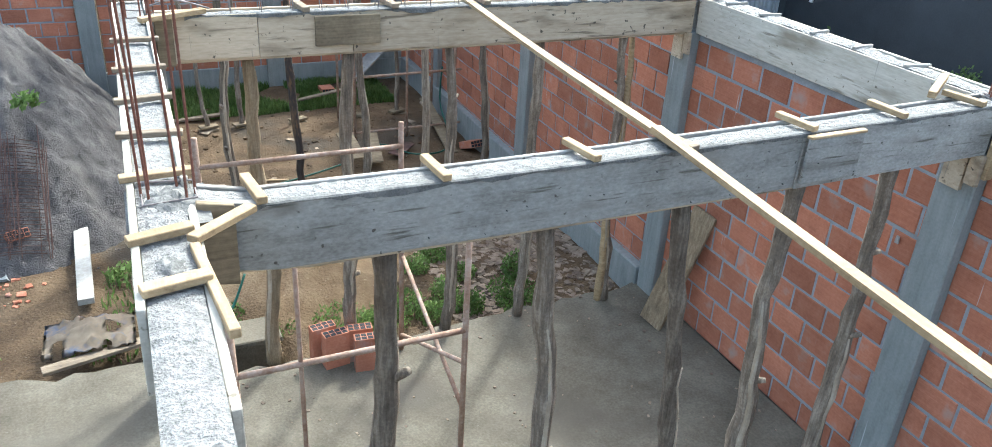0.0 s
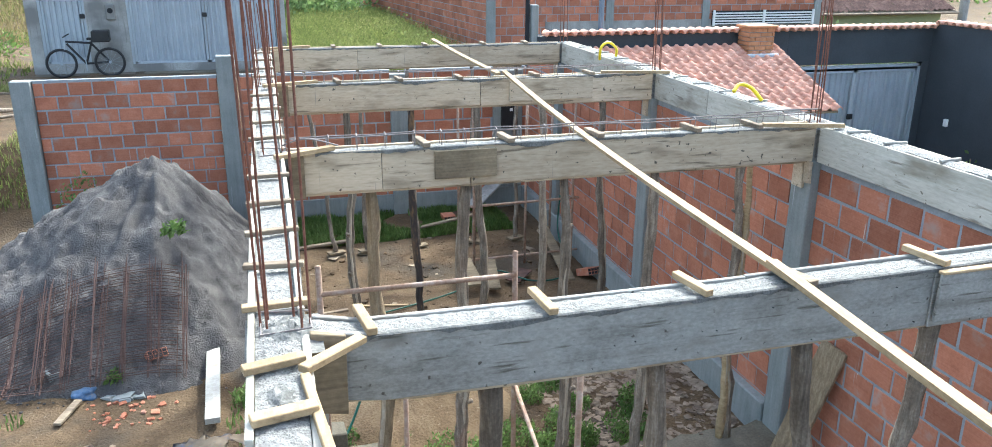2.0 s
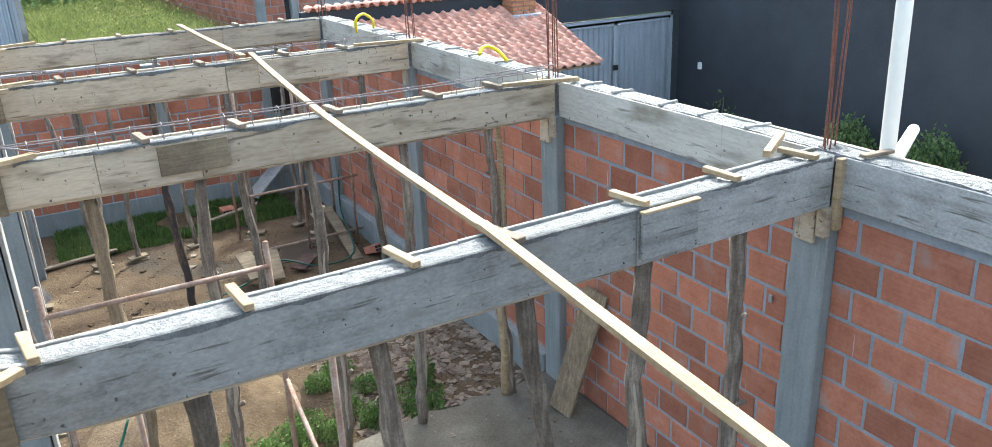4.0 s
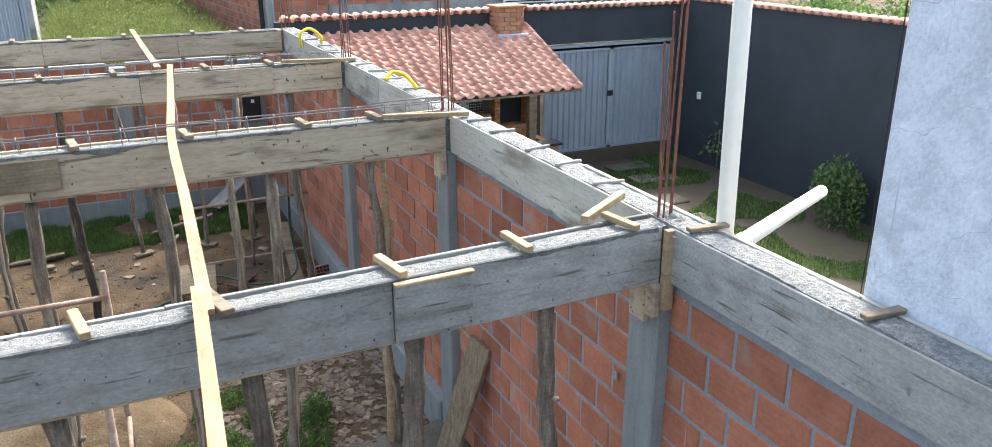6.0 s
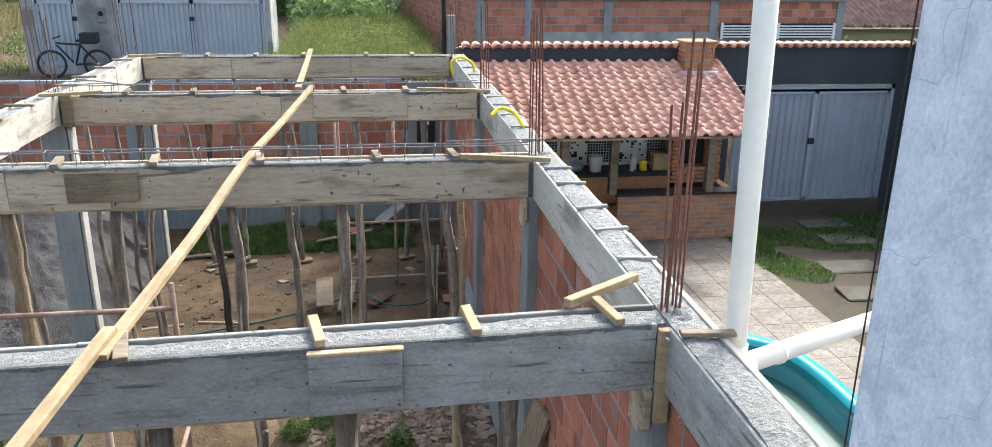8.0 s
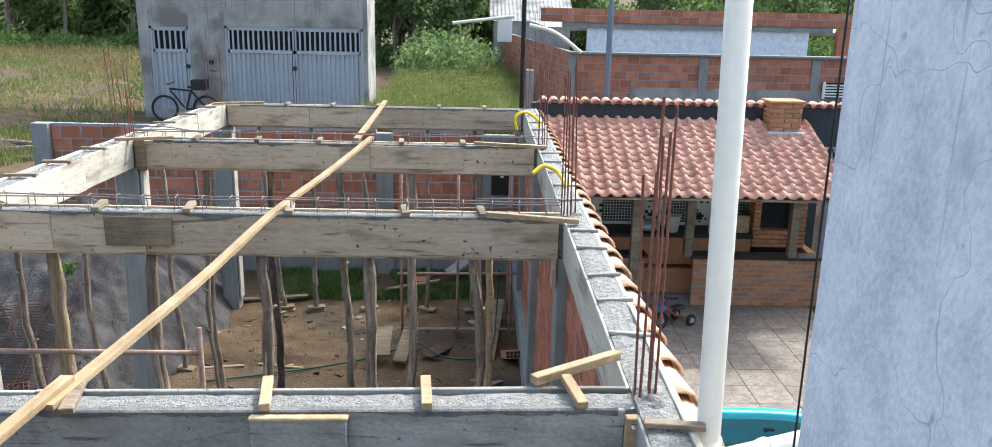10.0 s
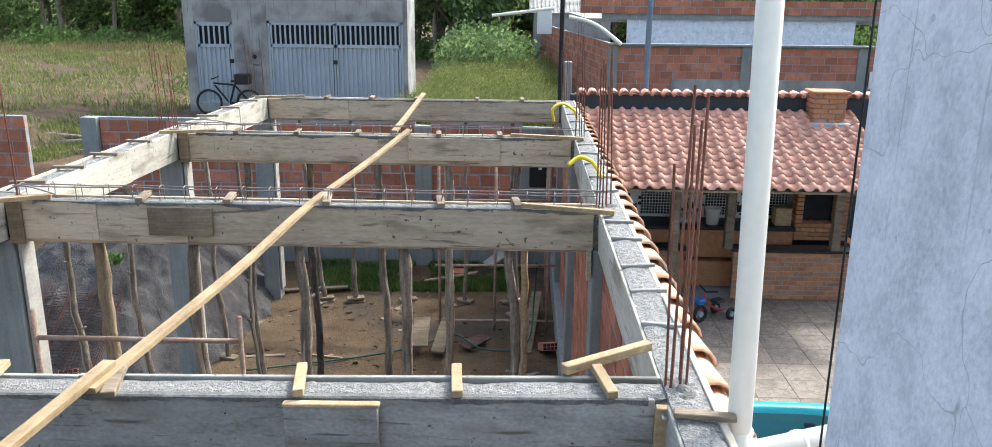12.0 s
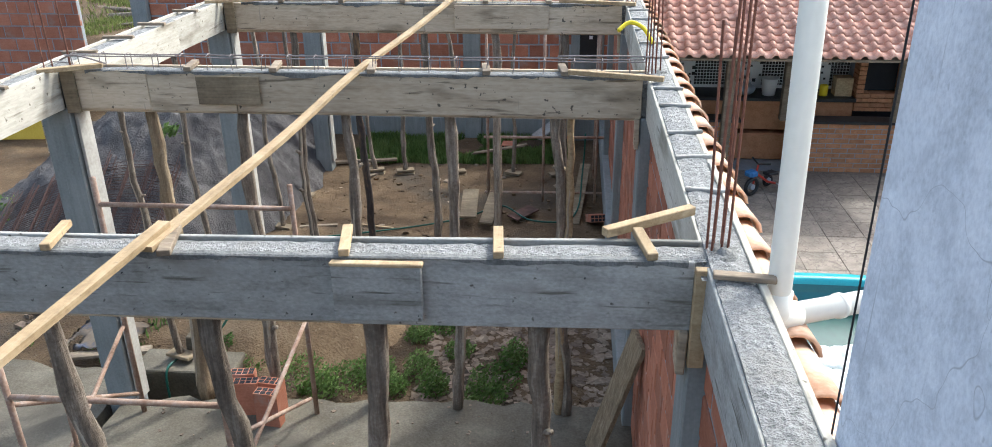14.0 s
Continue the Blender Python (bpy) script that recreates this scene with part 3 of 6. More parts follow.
for side in (0, 1):
    t = thing("side_beam", "long concrete side beam in pale form boards with cross battens" if side else "long concrete side beam in whitish form boards with cross battens", "beam", (0, 0, 0), "ring beams")
    if side == 0:
        x0, x1 = -0.09, 0.11
        rough_top(t, x0 + 0.026, x1 - 0.026, -1.0, 11.5, ZT - 0.005, z0=ZB)
        for a, (p, q) in enumerate(((1.9, 3.0), (3.17, 5.6), (5.77, 8.4), (8.57, 11.35))):
            board_run(t, "y", p, q, x1, 1, ZB, ZT + (0.012 if a else -0.01), "form_board_side", ((p + q) / 2 + 0.3,) if a > 1 else (), a)
        board_run(t, "y", 2.35, 11.5, x0, -1, ZB, ZT + 0.006, "form_board_side", (5.4, 8.1), 21)
        for y in (3.2, 3.62, 4.05, 4.5, 5.05, 6.05, 6.6, 7.15, 7.8, 8.9, 9.5, 10.2, 10.9):
            batten(t, (x0 - 0.02, y + random.uniform(-0.02, 0.02), ZT + 0.02), (x1 + 0.02, y + random.uniform(-0.02, 0.02), ZT + 0.022), 0.04, 0.022, "old_wood" if y > 3.5 else "fresh_wood")
    else:
        x0, x1 = 4.02, 4.192
        rough_top(t, x0 + 0.012, x1 - 0.022, -1.2, 11.5, ZT + 0.007, z0=ZB)
        for a, (p, q) in enumerate(((-1.2, 2.98), (3.17, 5.6), (5.77, 8.4), (8.57, 11.35))):
            board_run(t, "y", p, q, x0, -1, ZB, ZT, "form_board_side" if a else "form_grey_side", ((p + q) / 2 + 0.2,) if a > 1 else (), a + 40)
        board_run(t, "y", -1.2, 11.5, x1, 1, ZB, ZT + 0.008, "form_board_side", (1.2, 4.0, 7.0, 9.5), 61)
        for y in (2.87, 1.92, 1.2, 3.66, 4.05, 4.42, 4.93, 5.3, 6.1, 6.6, 7.1, 7.6, 8.0, 8.9, 9.5, 10.1, 10.7):
            batten(t, (x0 + 0.005, y, ZT + (0.022 if y < 3 else 0.014)), (x1 + (0.03 if y < 3 else 0.008), y + random.uniform(-0.03, 0.03), ZT + (0.022 if y < 3 else 0.014)), 0.04 if y < 3 else 0.022, 0.018, "old_wood" if y < 3 else "form_grey")
    beams.append(t)

# front beam: patch, cross battens, splice stick, corner braces
f = beams[0]
part("patch_board", boxm(2.715, 3.04, 2.955, 2.975, 2.565, 2.79, 0.003, 0.002), "form_grey", f, "grey plywood patch nailed over a joint")
for xa, xb, m in ((0.33, 0.30, "fresh_wood"), (1.0, 0.98, "fresh_wood"), (1.64, 1.6, "fresh_wood"), (2.76, 2.72, "fresh_wood"), (3.31, 3.29, "fresh_wood"), (3.84, 3.8, "fresh_wood")):
    batten(f, (xa, 2.985, ZT + 0.022), (xb, 3.2, ZT + 0.026), 0.038, 0.028, m)
part("edge_strip", boxm(2.712, 3.045, 2.95, 2.982, 2.785, 2.798, 0.003, 0.002), "fresh_wood", f, "pale strip along the patch edge")
part("end_board", boxm(0.115, 0.235, 2.972, 2.996, 2.5, 2.81, 0.003, 0.003), "ply_patch", f, "brown stained board at the beam end")
rn = random.Random(12)
heads = bmesh.new()
for k in range(16):
    x, z = rn.uniform(0.35, 3.9), rn.choice((2.565, 2.6, 2.66, 2.72, 2.75)) + rn.uniform(-0.012, 0.012)
    s_ = rn.uniform(0.0008, 0.0018)
    y_ = 2.954 if 2.7 < x < 3.05 else 2.974
    box(heads, x - s_ * rn.uniform(1, 2.5), x + s_, y_ - 0.004, y_ + 0.004, z - s_, z + s_)
tagged(part("nail_heads", heads, "dark_gap", f, "rusty nail heads"), kind="stuff")
part("splice_stick", boxm(3.985, 4.04, 2.955, 2.99, 2.4, 2.79, 0.003), "fresh_wood", f, "upright batten over the beam joint")
part("brace", stick((0.08, 2.69, ZT + 0.02), (0.29, 2.95, ZT + 0.02), 0.04, 0.025), "fresh_wood", f)
part("brace", stick((3.68, 3.17, ZT + 0.03), (4.02, 3.385, ZT + 0.035), 0.04, 0.035), "fresh_wood", f)
part("batten", stick((-0.1, 2.73, ZT + 0.018), (0.09, 2.78, ZT + 0.018), 0.045, 0.025), "fresh_wood", beams[4])
part("batten", stick((-0.075, 2.43, ZT + 0.018), (0.11, 2.47, ZT + 0.018), 0.05, 0.025), "fresh_wood", beams[4])
part("brace", stick((0.135, 2.18, ZT + 0.0), (0.085, 2.68, ZT + 0.0), 0.03, 0.03), "fresh_wood", beams[4])
s = beams[1]
part("patch_board", boxm(1.07, 1.495, 5.575, 5.594, 2.585, 2.775, 0.003, 0.002), "ply_patch", s, "dark stained plywood patch")
part("brace", stick((0.05, 5.47, ZT + 0.02), (0.42, 5.62, ZT + 0.03), 0.05, 0.03), "fresh_wood", s)
part("brace", stick((3.52, 5.6, ZT + 0.03), (4.1, 5.44, ZT + 0.03), 0.04, 0.03), "fresh_wood", s)
for xa in (1.02, 1.6, 2.25, 3.0, 3.5):
    batten(s, (xa, 5.58, ZT + 0.02), (xa - 0.03, 5.79, ZT + 0.024), 0.05, 0.03, "old_wood")
part("patch_board", boxm(2.4, 3.3, 8.37, 8.392, 2.57, 2.79, 0.003, 0.002), "form_board", beams[2], "grey plywood patch nailed over a joint")
for xa in (0.7, 1.3, 1.9, 2.7, 3.3):
    batten(beams[2], (xa, 8.38, ZT + 0.02), (xa - 0.02, 8.59, ZT + 0.02), 0.05, 0.03, "old_wood")
    batten(beams[3], (xa + 0.2, 11.33, ZT + 0.02), (xa + 0.2, 11.54, ZT + 0.02), 0.05, 0.03, "old_wood")
part("brace", stick((0.0, 8.25, ZT + 0.03), (0.5, 8.42, ZT + 0.03), 0.05, 0.03), "fresh_wood", beams[2])
part("brace", stick((3.4, 8.42, ZT + 0.03), (4.1, 8.25, ZT + 0.03), 0.05, 0.03), "fresh_wood", beams[2])
part("brace", stick((0.0, 11.2, ZT + 0.03), (0.6, 11.4, ZT + 0.03), 0.05, 0.03), "fresh_wood", beams[3])


# the front beam hangs lower towards the sand heap's side
def sag(x):
    if x < 0.3:
        return -0.045 * max(0.0, (x - 0.08) / 0.22)
    return -0.045 * (1 - max(0.0, min(1.0, (x - 1.0) / 2.9)) ** 1.5)


def settle(ob):
    me = ob.data
    bm = bmesh.new()
    bm.from_mesh(me)
    across = [e for e in bm.edges if abs(e.verts[0].co.x - e.verts[1].co.x) > 0.5]
    if across:
        bmesh.ops.subdivide_edges(bm, edges=across, cuts=10)
    for v in bm.verts:
        v.co.z += sag(v.co.x)
    bm.to_mesh(me)
    bm.free()


# dried mortar that ran over the boards' upper edges
def overflow(t, y, z, x0, x1, seed):
    rnd = random.Random(seed)
    bm = bmesh.new()
    x, k_ = x0, 0
    pairs = []
    while x < x1:
        n = noise.noise(Vector((x * 3.1, seed, 0)))
        d = max(0.002, 0.014 + 0.034 * n + 0.012 * noise.noise(Vector((x * 19, seed, 3))))
        pairs.append([bm.verts.new((x, y + dy, zz)) for dy, zz in ((0.028, z + 0.005), (0.002, z + 0.006), (-0.005, z + 0.001), (-0.004, z - d), (0.003, z - d - 0.003))])
        x += rnd.uniform(0.015, 0.03)
    for a, b in zip(pairs, pairs[1:]):
        for i in range(4):
            bm.faces.new((a[i], b[i], b[i + 1], a[i + 1]))
    return part("mortar_run", bm, "mortar_run", t, "dried grey mortar over the board edge")


for k in (1, 2):
    part("end_board", boxm(0.13, 0.225, BEAMS[k] - 0.026, BEAMS[k] - 0.004, ZB - 0.02, ZT + 0.01, 0.003, 0.003), "ply_patch", beams[k], "brown stained board at the beam end")
for k, yb in enumerate(BEAMS):
    overflow(beams[k], yb, ZT - 0.002, 0.3, 3.97, 3 * k + 1)
for ob in beams[0].children:
    settle(ob)


# lumps of wet mortar round the starter bars at the corners
def mortar_heap(x, y, rx, ry, hgt, seed):
    bm = bmesh.new()
    n = 26
    g = [[bm.verts.new((x + rx * (2 * i / n - 1), y + ry * (2 * j / n - 1), 0)) for i in range(n + 1)] for j in range(n + 1)]
    for j in range(n + 1):
        for i in range(n + 1):
            u, v_ = 2 * i / n - 1, 2 * j / n - 1
            c = g[j][i].co
            lump = max(0.0, 1 - (u * u + v_ * v_) ** 0.8)
            c.z = ZT - 0.03 + lump * (hgt + 0.02 * noise.noise(Vector((c.x * 38, c.y * 38, seed))) + 0.014 * noise.noise(Vector((c.x * 90, c.y * 90, seed))) + 0.03)
    for j in range(n):
        for i in range(n):
            bm.faces.new((g[j][i], g[j][i + 1], g[j + 1][i + 1], g[j + 1][i]))
    return tagged(part("mortar_lump", bm, "mortar_run", smooth=True), "lumpy dark grey mortar packed round the column bars", "mortar", "mortar lumps")


mortar_heap(4.1, 3.08, 0.1, 0.16, 0.02, 1)
mortar_heap(4.1, 5.7, 0.09, 0.15, 0.016, 2)
mortar_heap(0.03, 3.05, 0.13, 0.16, 0.01, 3)
mortar_heap(0.01, 2.58, 0.075, 0.12, 0.008, 4)


# ---- long planks across the beams ----
def plank(pts, w=0.07, h=0.025, label=""):
    pts = curve_pts(pts, 6)
    bm = bmesh.new()
    rings = []
    for i, p in enumerate(pts):
        d = (pts[min(i + 1, len(pts) - 1)] - pts[max(i - 1, 0)]).normalized()
        s_ = d.cross(Vector((0, 0, 1))).normalized()
        u = s_.cross(d)
        rings.append([bm.verts.new(p + s_ * a * w / 2 + u * b * h / 2) for a, b in ((-1, -1), (1, -1), (1, 1), (-1, 1))])
    for a, b in zip(rings, rings[1:]):
        for k in range(4):
            bm.faces.new((a[k], a[(k + 1) % 4], b[(k + 1) % 4], b[k]))
    bm.faces.new(rings[0][::-1])
    bm.faces.new(rings[-1])
    ob = part("plank", bm, "fresh_wood")
    return tagged(ob, label, "plank", "planks over the beams")


plank([(2.2, 11.35, 2.885), (2.235, 9.8, 2.86), (2.27, 8.35, 2.855)], 0.055, 0.025, "thin pale timber strip laid across the far beams")
plank([(2.39, 8.55, 2.845), (2.26, 7.0, 2.815), (2.145, 5.6, 2.81), (2.095, 4.3, 2.785), (2.03, 2.98, 2.79)], 0.052, 0.022, "pale sawn timber strip laid across the beams")
plank([(2.02, 3.16, 2.812), (1.955, 2.2, 2.79), (1.87, 1.0, 2.775)], 0.048, 0.024, "pale sawn timber strip running towards the house")
settle(batten(beams[0], (2.1, 2.97, 2.815), (2.04, 3.2, 2.82), 0.05, 0.025, "old_wood"))


# ---- timber props ----
def prop(x0, y0, x1, y1, top=ZB - 0.02, base=-0.05, r=0.055, bend=0.075, seed=0, material="trunk", label="rough unbarked tree-trunk prop"):
    rnd = random.Random(seed)
    pts, rad = [], []
    n = 18
    bx, by = rnd.uniform(-bend, bend), rnd.uniform(-bend, bend)
    ph, kink = rnd.uniform(0, 6.3), rnd.uniform(0.015, 0.035)
    for i in range(n + 1):
        t_ = i / n
        k = math.sin(math.pi * t_)
        wave = kink * k * math.sin(ph + t_ * rnd.uniform(7.6, 8.4))
        pts.append((x1 + (x0 - x1) * t_ + bx * k + wave + rnd.uniform(-0.008, 0.008), y1 + (y0 - y1) * t_ + by * k + rnd.uniform(-0.01, 0.01), base + (top - base) * t_))
        rad.append(0.84 * r * (1.14 - 0.3 * t_) * rnd.uniform(0.86, 1.12))
    ob = part("timber_prop", tube(pts, rad, 9, None, 0.12, seed), material, smooth=True)
    for _ in range(2 if y0 < 9 else 0):
        i = rnd.randrange(4, n - 2)
        a = rnd.uniform(0, 6.3)
        c, d = Vector(pts[i]), Vector((math.cos(a), math.sin(a), rnd.uniform(0.3, 0.9)))
        part("branch_stub", tube([c, c + d * rad[i] * 1.25, c + d * (rad[i] * 1.6 + 0.012)], [rad[i] * 0.5, rad[i] * 0.42, rad[i] * 0.34], 7), material, ob, smooth=True)
    if y0 < 9 and material != "burnt":
        a = rnd.uniform(3.6, 5.6)
        u = Vector((math.cos(a), math.sin(a), 0))
        i0 = rnd.randrange(1, 5)
        i1 = rnd.randrange(i0 + 7, n)
        bm = bmesh.new()
        tube([Vector(pts[i]) + u * rad[i] * 0.84 for i in range(i0, i1)], [rad[i] * (0.12 + 0.25 * math.sin(math.pi * (i - i0 + 0.5) / (i1 - i0))) for i in range(i0, i1)], 6, bm)
        part("bare_wood", bm, "bare_wood", ob, "pale strip where the bark has come off", True)
    foot = Matrix.Rotation(rnd.uniform(-0.5, 0.5), 3, "Z")
    if y0 > 6:
        bm = boxm(-0.12, 0.12, -0.06, 0.06, -0.015, 0.015, 0.003)
        for v in bm.verts:
            v.co = foot @ v.co + Vector((x1, y1, base + 0.05))
        part("foot_board", bm, "ply_patch", ob, "flat board under the foot")
    return tagged(ob, label, "prop", "props under the beams")


PROPS1 = ((0.79, 0.74, 0.066), (1.49, 1.66, 0.06), (2.16, 2.45, 0.056), (2.82, 2.82, 0.06), (3.45, 3.47, 0.055))
for k, (xt, xb, r) in enumerate(PROPS1):
    prop(xt, 3.09, xb, 3.09, top=ZB - 0.02 + sag(xt), r=r, bend=0.03, seed=k + 2, base=0.11)
prop(0.66, 5.7, 0.68, 5.72, r=0.06, bend=0.02, seed=20, base=0.1, material="pale_trunk", label="thick barked timber prop, pale brown")
PROPS2 = ((1.31, 1.29, 0.056), (2.02, 2.07, 0.05), (2.73, 2.72, 0.05), (3.43, 3.56, 0.046))
for k, (xt, xb, r) in enumerate(PROPS2):
    prop(xt, 5.7, xb, 5.72, r=r, bend=0.035, seed=k + 21, base=0.1)


# ---- sand heap ----
def sand_z(x, y):
    dx, dy = x + 1.29, y - 10.4
    a = math.atan2(dy, dx)
    gully = 0.12 * noise.noise(Vector((a * 4.5, math.hypot(dx, dy) * 0.5, 1))) + 0.05 * noise.noise(Vector((a * 11, math.hypot(dx, dy) * 0.9, 6)))
    rr = math.hypot(dx / (1.38 if dx > 0 else 2.7), dy / (2.45 if dy < 0 else 3.2))
    return 1.7 * (1 - rr ** 1.12) + gully * 1.5 * min(1.0, rr * 3) * max(0.0, 1 - rr * 0.8) + 0.12 * noise.noise(Vector((x * 2.2, y * 2.2, 3))) + 0.075 * noise.noise(Vector((x * 6, y * 6, 8))) * (1 - 0.5 * rr) + 0.04 * noise.noise(Vector((x * 12, y * 12, 2))) + 0.026 * noise.noise(Vector((x * 27, y * 27, 4)))


def build_sand():
    bm = bmesh.new()
    xs, ys = np.arange(-4.2, 0.9, 0.036), np.arange(7.7, 13.05, 0.036)
    g = {}
    for j, y in enumerate(ys):
        for i, x in enumerate(xs):
            z = sand_z(x, y)
            g[i, j] = bm.verts.new((x, y, max(z, -0.25)))
    for j in range(len(ys) - 1):
        for i in range(len(xs) - 1):
            q = (g[i, j], g[i + 1, j], g[i + 1, j + 1], g[i, j + 1])
            if max(v.co.z for v in q) > -0.24:
                bm.faces.new(q)
    for v in [v for v in bm.verts if not v.link_faces]:
        bm.verts.remove(v)
    return tagged(part("sand_heap", bm, "sand", smooth=True), "tall heap of grey building sand beside the frame", "sand", kind="stuff")


build_sand()


# ---- gate house behind ----
def corrugated(x0, x1, z0, z1, pitch=0.12, depth=0.035):
    """A ribbed sheet facing -y, front about y = 0, with thickness."""
    bm = bmesh.new()
    n = max(1, round((x1 - x0) / pitch))
    prof = []
    for k in range(n):
        a = x0 + (x1 - x0) * k / n
        w = (x1 - x0) / n
        prof += [(a, 0.0), (a + 0.35 * w, 0.0), (a + 0.5 * w, depth), (a + 0.85 * w, depth)]
    prof.append((x1, 0.0))
    fr = [(bm.verts.new((x, y, z0)), bm.verts.new((x, y, z1))) for x, y in prof]
    bk = [(bm.verts.new((x, y + 0.006, z0)), bm.verts.new((x, y + 0.006, z1))) for x, y in prof]
    for (a, b), (c, d) in zip(fr, fr[1:]):
        bm.faces.new((a, c, d, b))
    for (a, b), (c, d) in zip(bk, bk[1:]):
        bm.faces.new((b, d, c, a))
    return bm


def gate(x0, x1, y, z0, z1, leaves, label, grille=True):
    t = thing("metal_gate", label, "gate", (0, y, 0))
    fw = 0.06
    bm = bmesh.new()
    for a, b, c, d in ((x0, x0 + fw, z0, z1), (x1 - fw, x1, z0, z1), (x0, x1, z1 - fw, z1)):
        box(bm, a, b, -0.03, 0.03, c, d)
    part("gate_frame", bm, "galv", t)
    w = (x1 - x0 - 2 * fw) / leaves
    zg = z1 - (z1 - z0) * 0.27 if grille else z1 - fw
    for k in range(leaves):
        a, b = x0 + fw + w * k + 0.01, x0 + fw + w * (k + 1) - 0.01
        leaf = part("leaf_sheet", corrugated(a, b, z0 + 0.03, zg - 0.08), "galv", t, "ribbed galvanised sheet")
        bm = bmesh.new()
        for p, q, r, u in ((a, a + 0.04, z0, z1 - fw), (b - 0.04, b, z0, z1 - fw), (a, b, zg - 0.08, zg), (a, b, z0, z0 + 0.05), (a, b, z1 - fw - 0.04, z1 - fw)):
            box(bm, p, q, -0.025, 0.015, r, u)
        part("leaf_frame", bm, "galv", leaf)
        if k == 0:
            part("latch", boxm(b - 0.06, b + 0.05, -0.06, -0.02, (z0 + z1) / 2, (z0 + z1) / 2 + 0.1, 0.008), "black_plastic", leaf)
        if grille:
            # added near-black sheet stands for the shade behind the bars
            part("grille_back", boxm(a, b, 0.05, 0.06, zg, z1 - fw), "dark_gap", t)
            n = max(3, round((b - a) / 0.13))
            for i in range(1, n):
                x = a + (b - a) * i / n
                part("grille_bar", boxm(x - 0.022, x + 0.022, -0.02, 0.01, zg, z1 - fw - 0.03), "galv", t)
    return t


YH = 21.6
h = thing("gate_house", "tall grey rendered garage building, streaked with damp", "house", (0, 0, 0))
part("front_wall", boxm(-5.1, -4.84, YH, YH + 0.2, 0.8, 6.4), "plaster", h)
part("front_wall", boxm(-3.86, -2.98, YH, YH + 0.2, 0.8, 6.4), "plaster", h)
part("front_wall", boxm(0.46, 0.58, YH, YH + 0.2, 0.8, 6.4), "plaster", h)
part("lintel", boxm(-4.84, -3.86, YH, YH + 0.2, 3.46, 6.4), "plaster", h)
part("lintel", boxm(-2.98, 0.46, YH, YH + 0.2, 3.5, 6.4), "plaster", h)
part("sill", boxm(-4.84, -3.86, YH, YH + 0.2, 0.8, 1.42), "plaster", h)
part("sill", boxm(-2.98, 0.46, YH, YH + 0.2, 0.8, 1.38), "plaster", h)
part("side_wall", boxm(-5.1, -4.9, YH + 0.2, YH + 1.2, 0.8, 6.4), "plaster", h)
part("side_wall", boxm(0.38, 0.58, YH + 0.2, YH + 1.2, 0.8, 6.4), "plaster", h)
part("back_wall", boxm(-5.1, 0.58, YH + 1.2, YH + 1.4, 0.8, 6.4), "plaster", h)
part("roof", boxm(-5.2, 0.68, YH - 0.1, YH + 1.5, 6.4, 6.55, 0.02), "plaster", h)
part("step", boxm(-5.3, 0.7, YH - 0.35, YH, 0.8, 1.2, 0.02), "concrete_floor", h)
gate(-4.84, -3.86, YH + 0.06, 1.42, 3.46, 1, "ribbed galvanised single gate with a barred top")
gate(-2.98, 0.46, YH + 0.06, 1.38, 3.5, 2, "ribbed galvanised double garage gate with a barred top")
mb = thing("meter_box", "small grey electricity meter box on the house wall", "meter box", (-3.32, YH - 0.06, 2.55))
part("case", boxm(-0.1, 0.1, 0, 0.06, -0.15, 0.2, 0.02), "plaster", mb)
part("dial", tube([(0, -0.012, 0.06), (0, 0.01, 0.06)], 0.06, 16), "dark_gap", mb, "dark round meter window")


def torus_bm(R, r, n=28, m=6, bm=None, c=(0, 0, 0)):
    pts = [(c[0] + R * math.cos(2 * math.pi * k / n), c[1], c[2] + R * math.sin(2 * math.pi * k / n)) for k in range(n + 1)]
    return tube(pts, r, m, bm, cap=False)


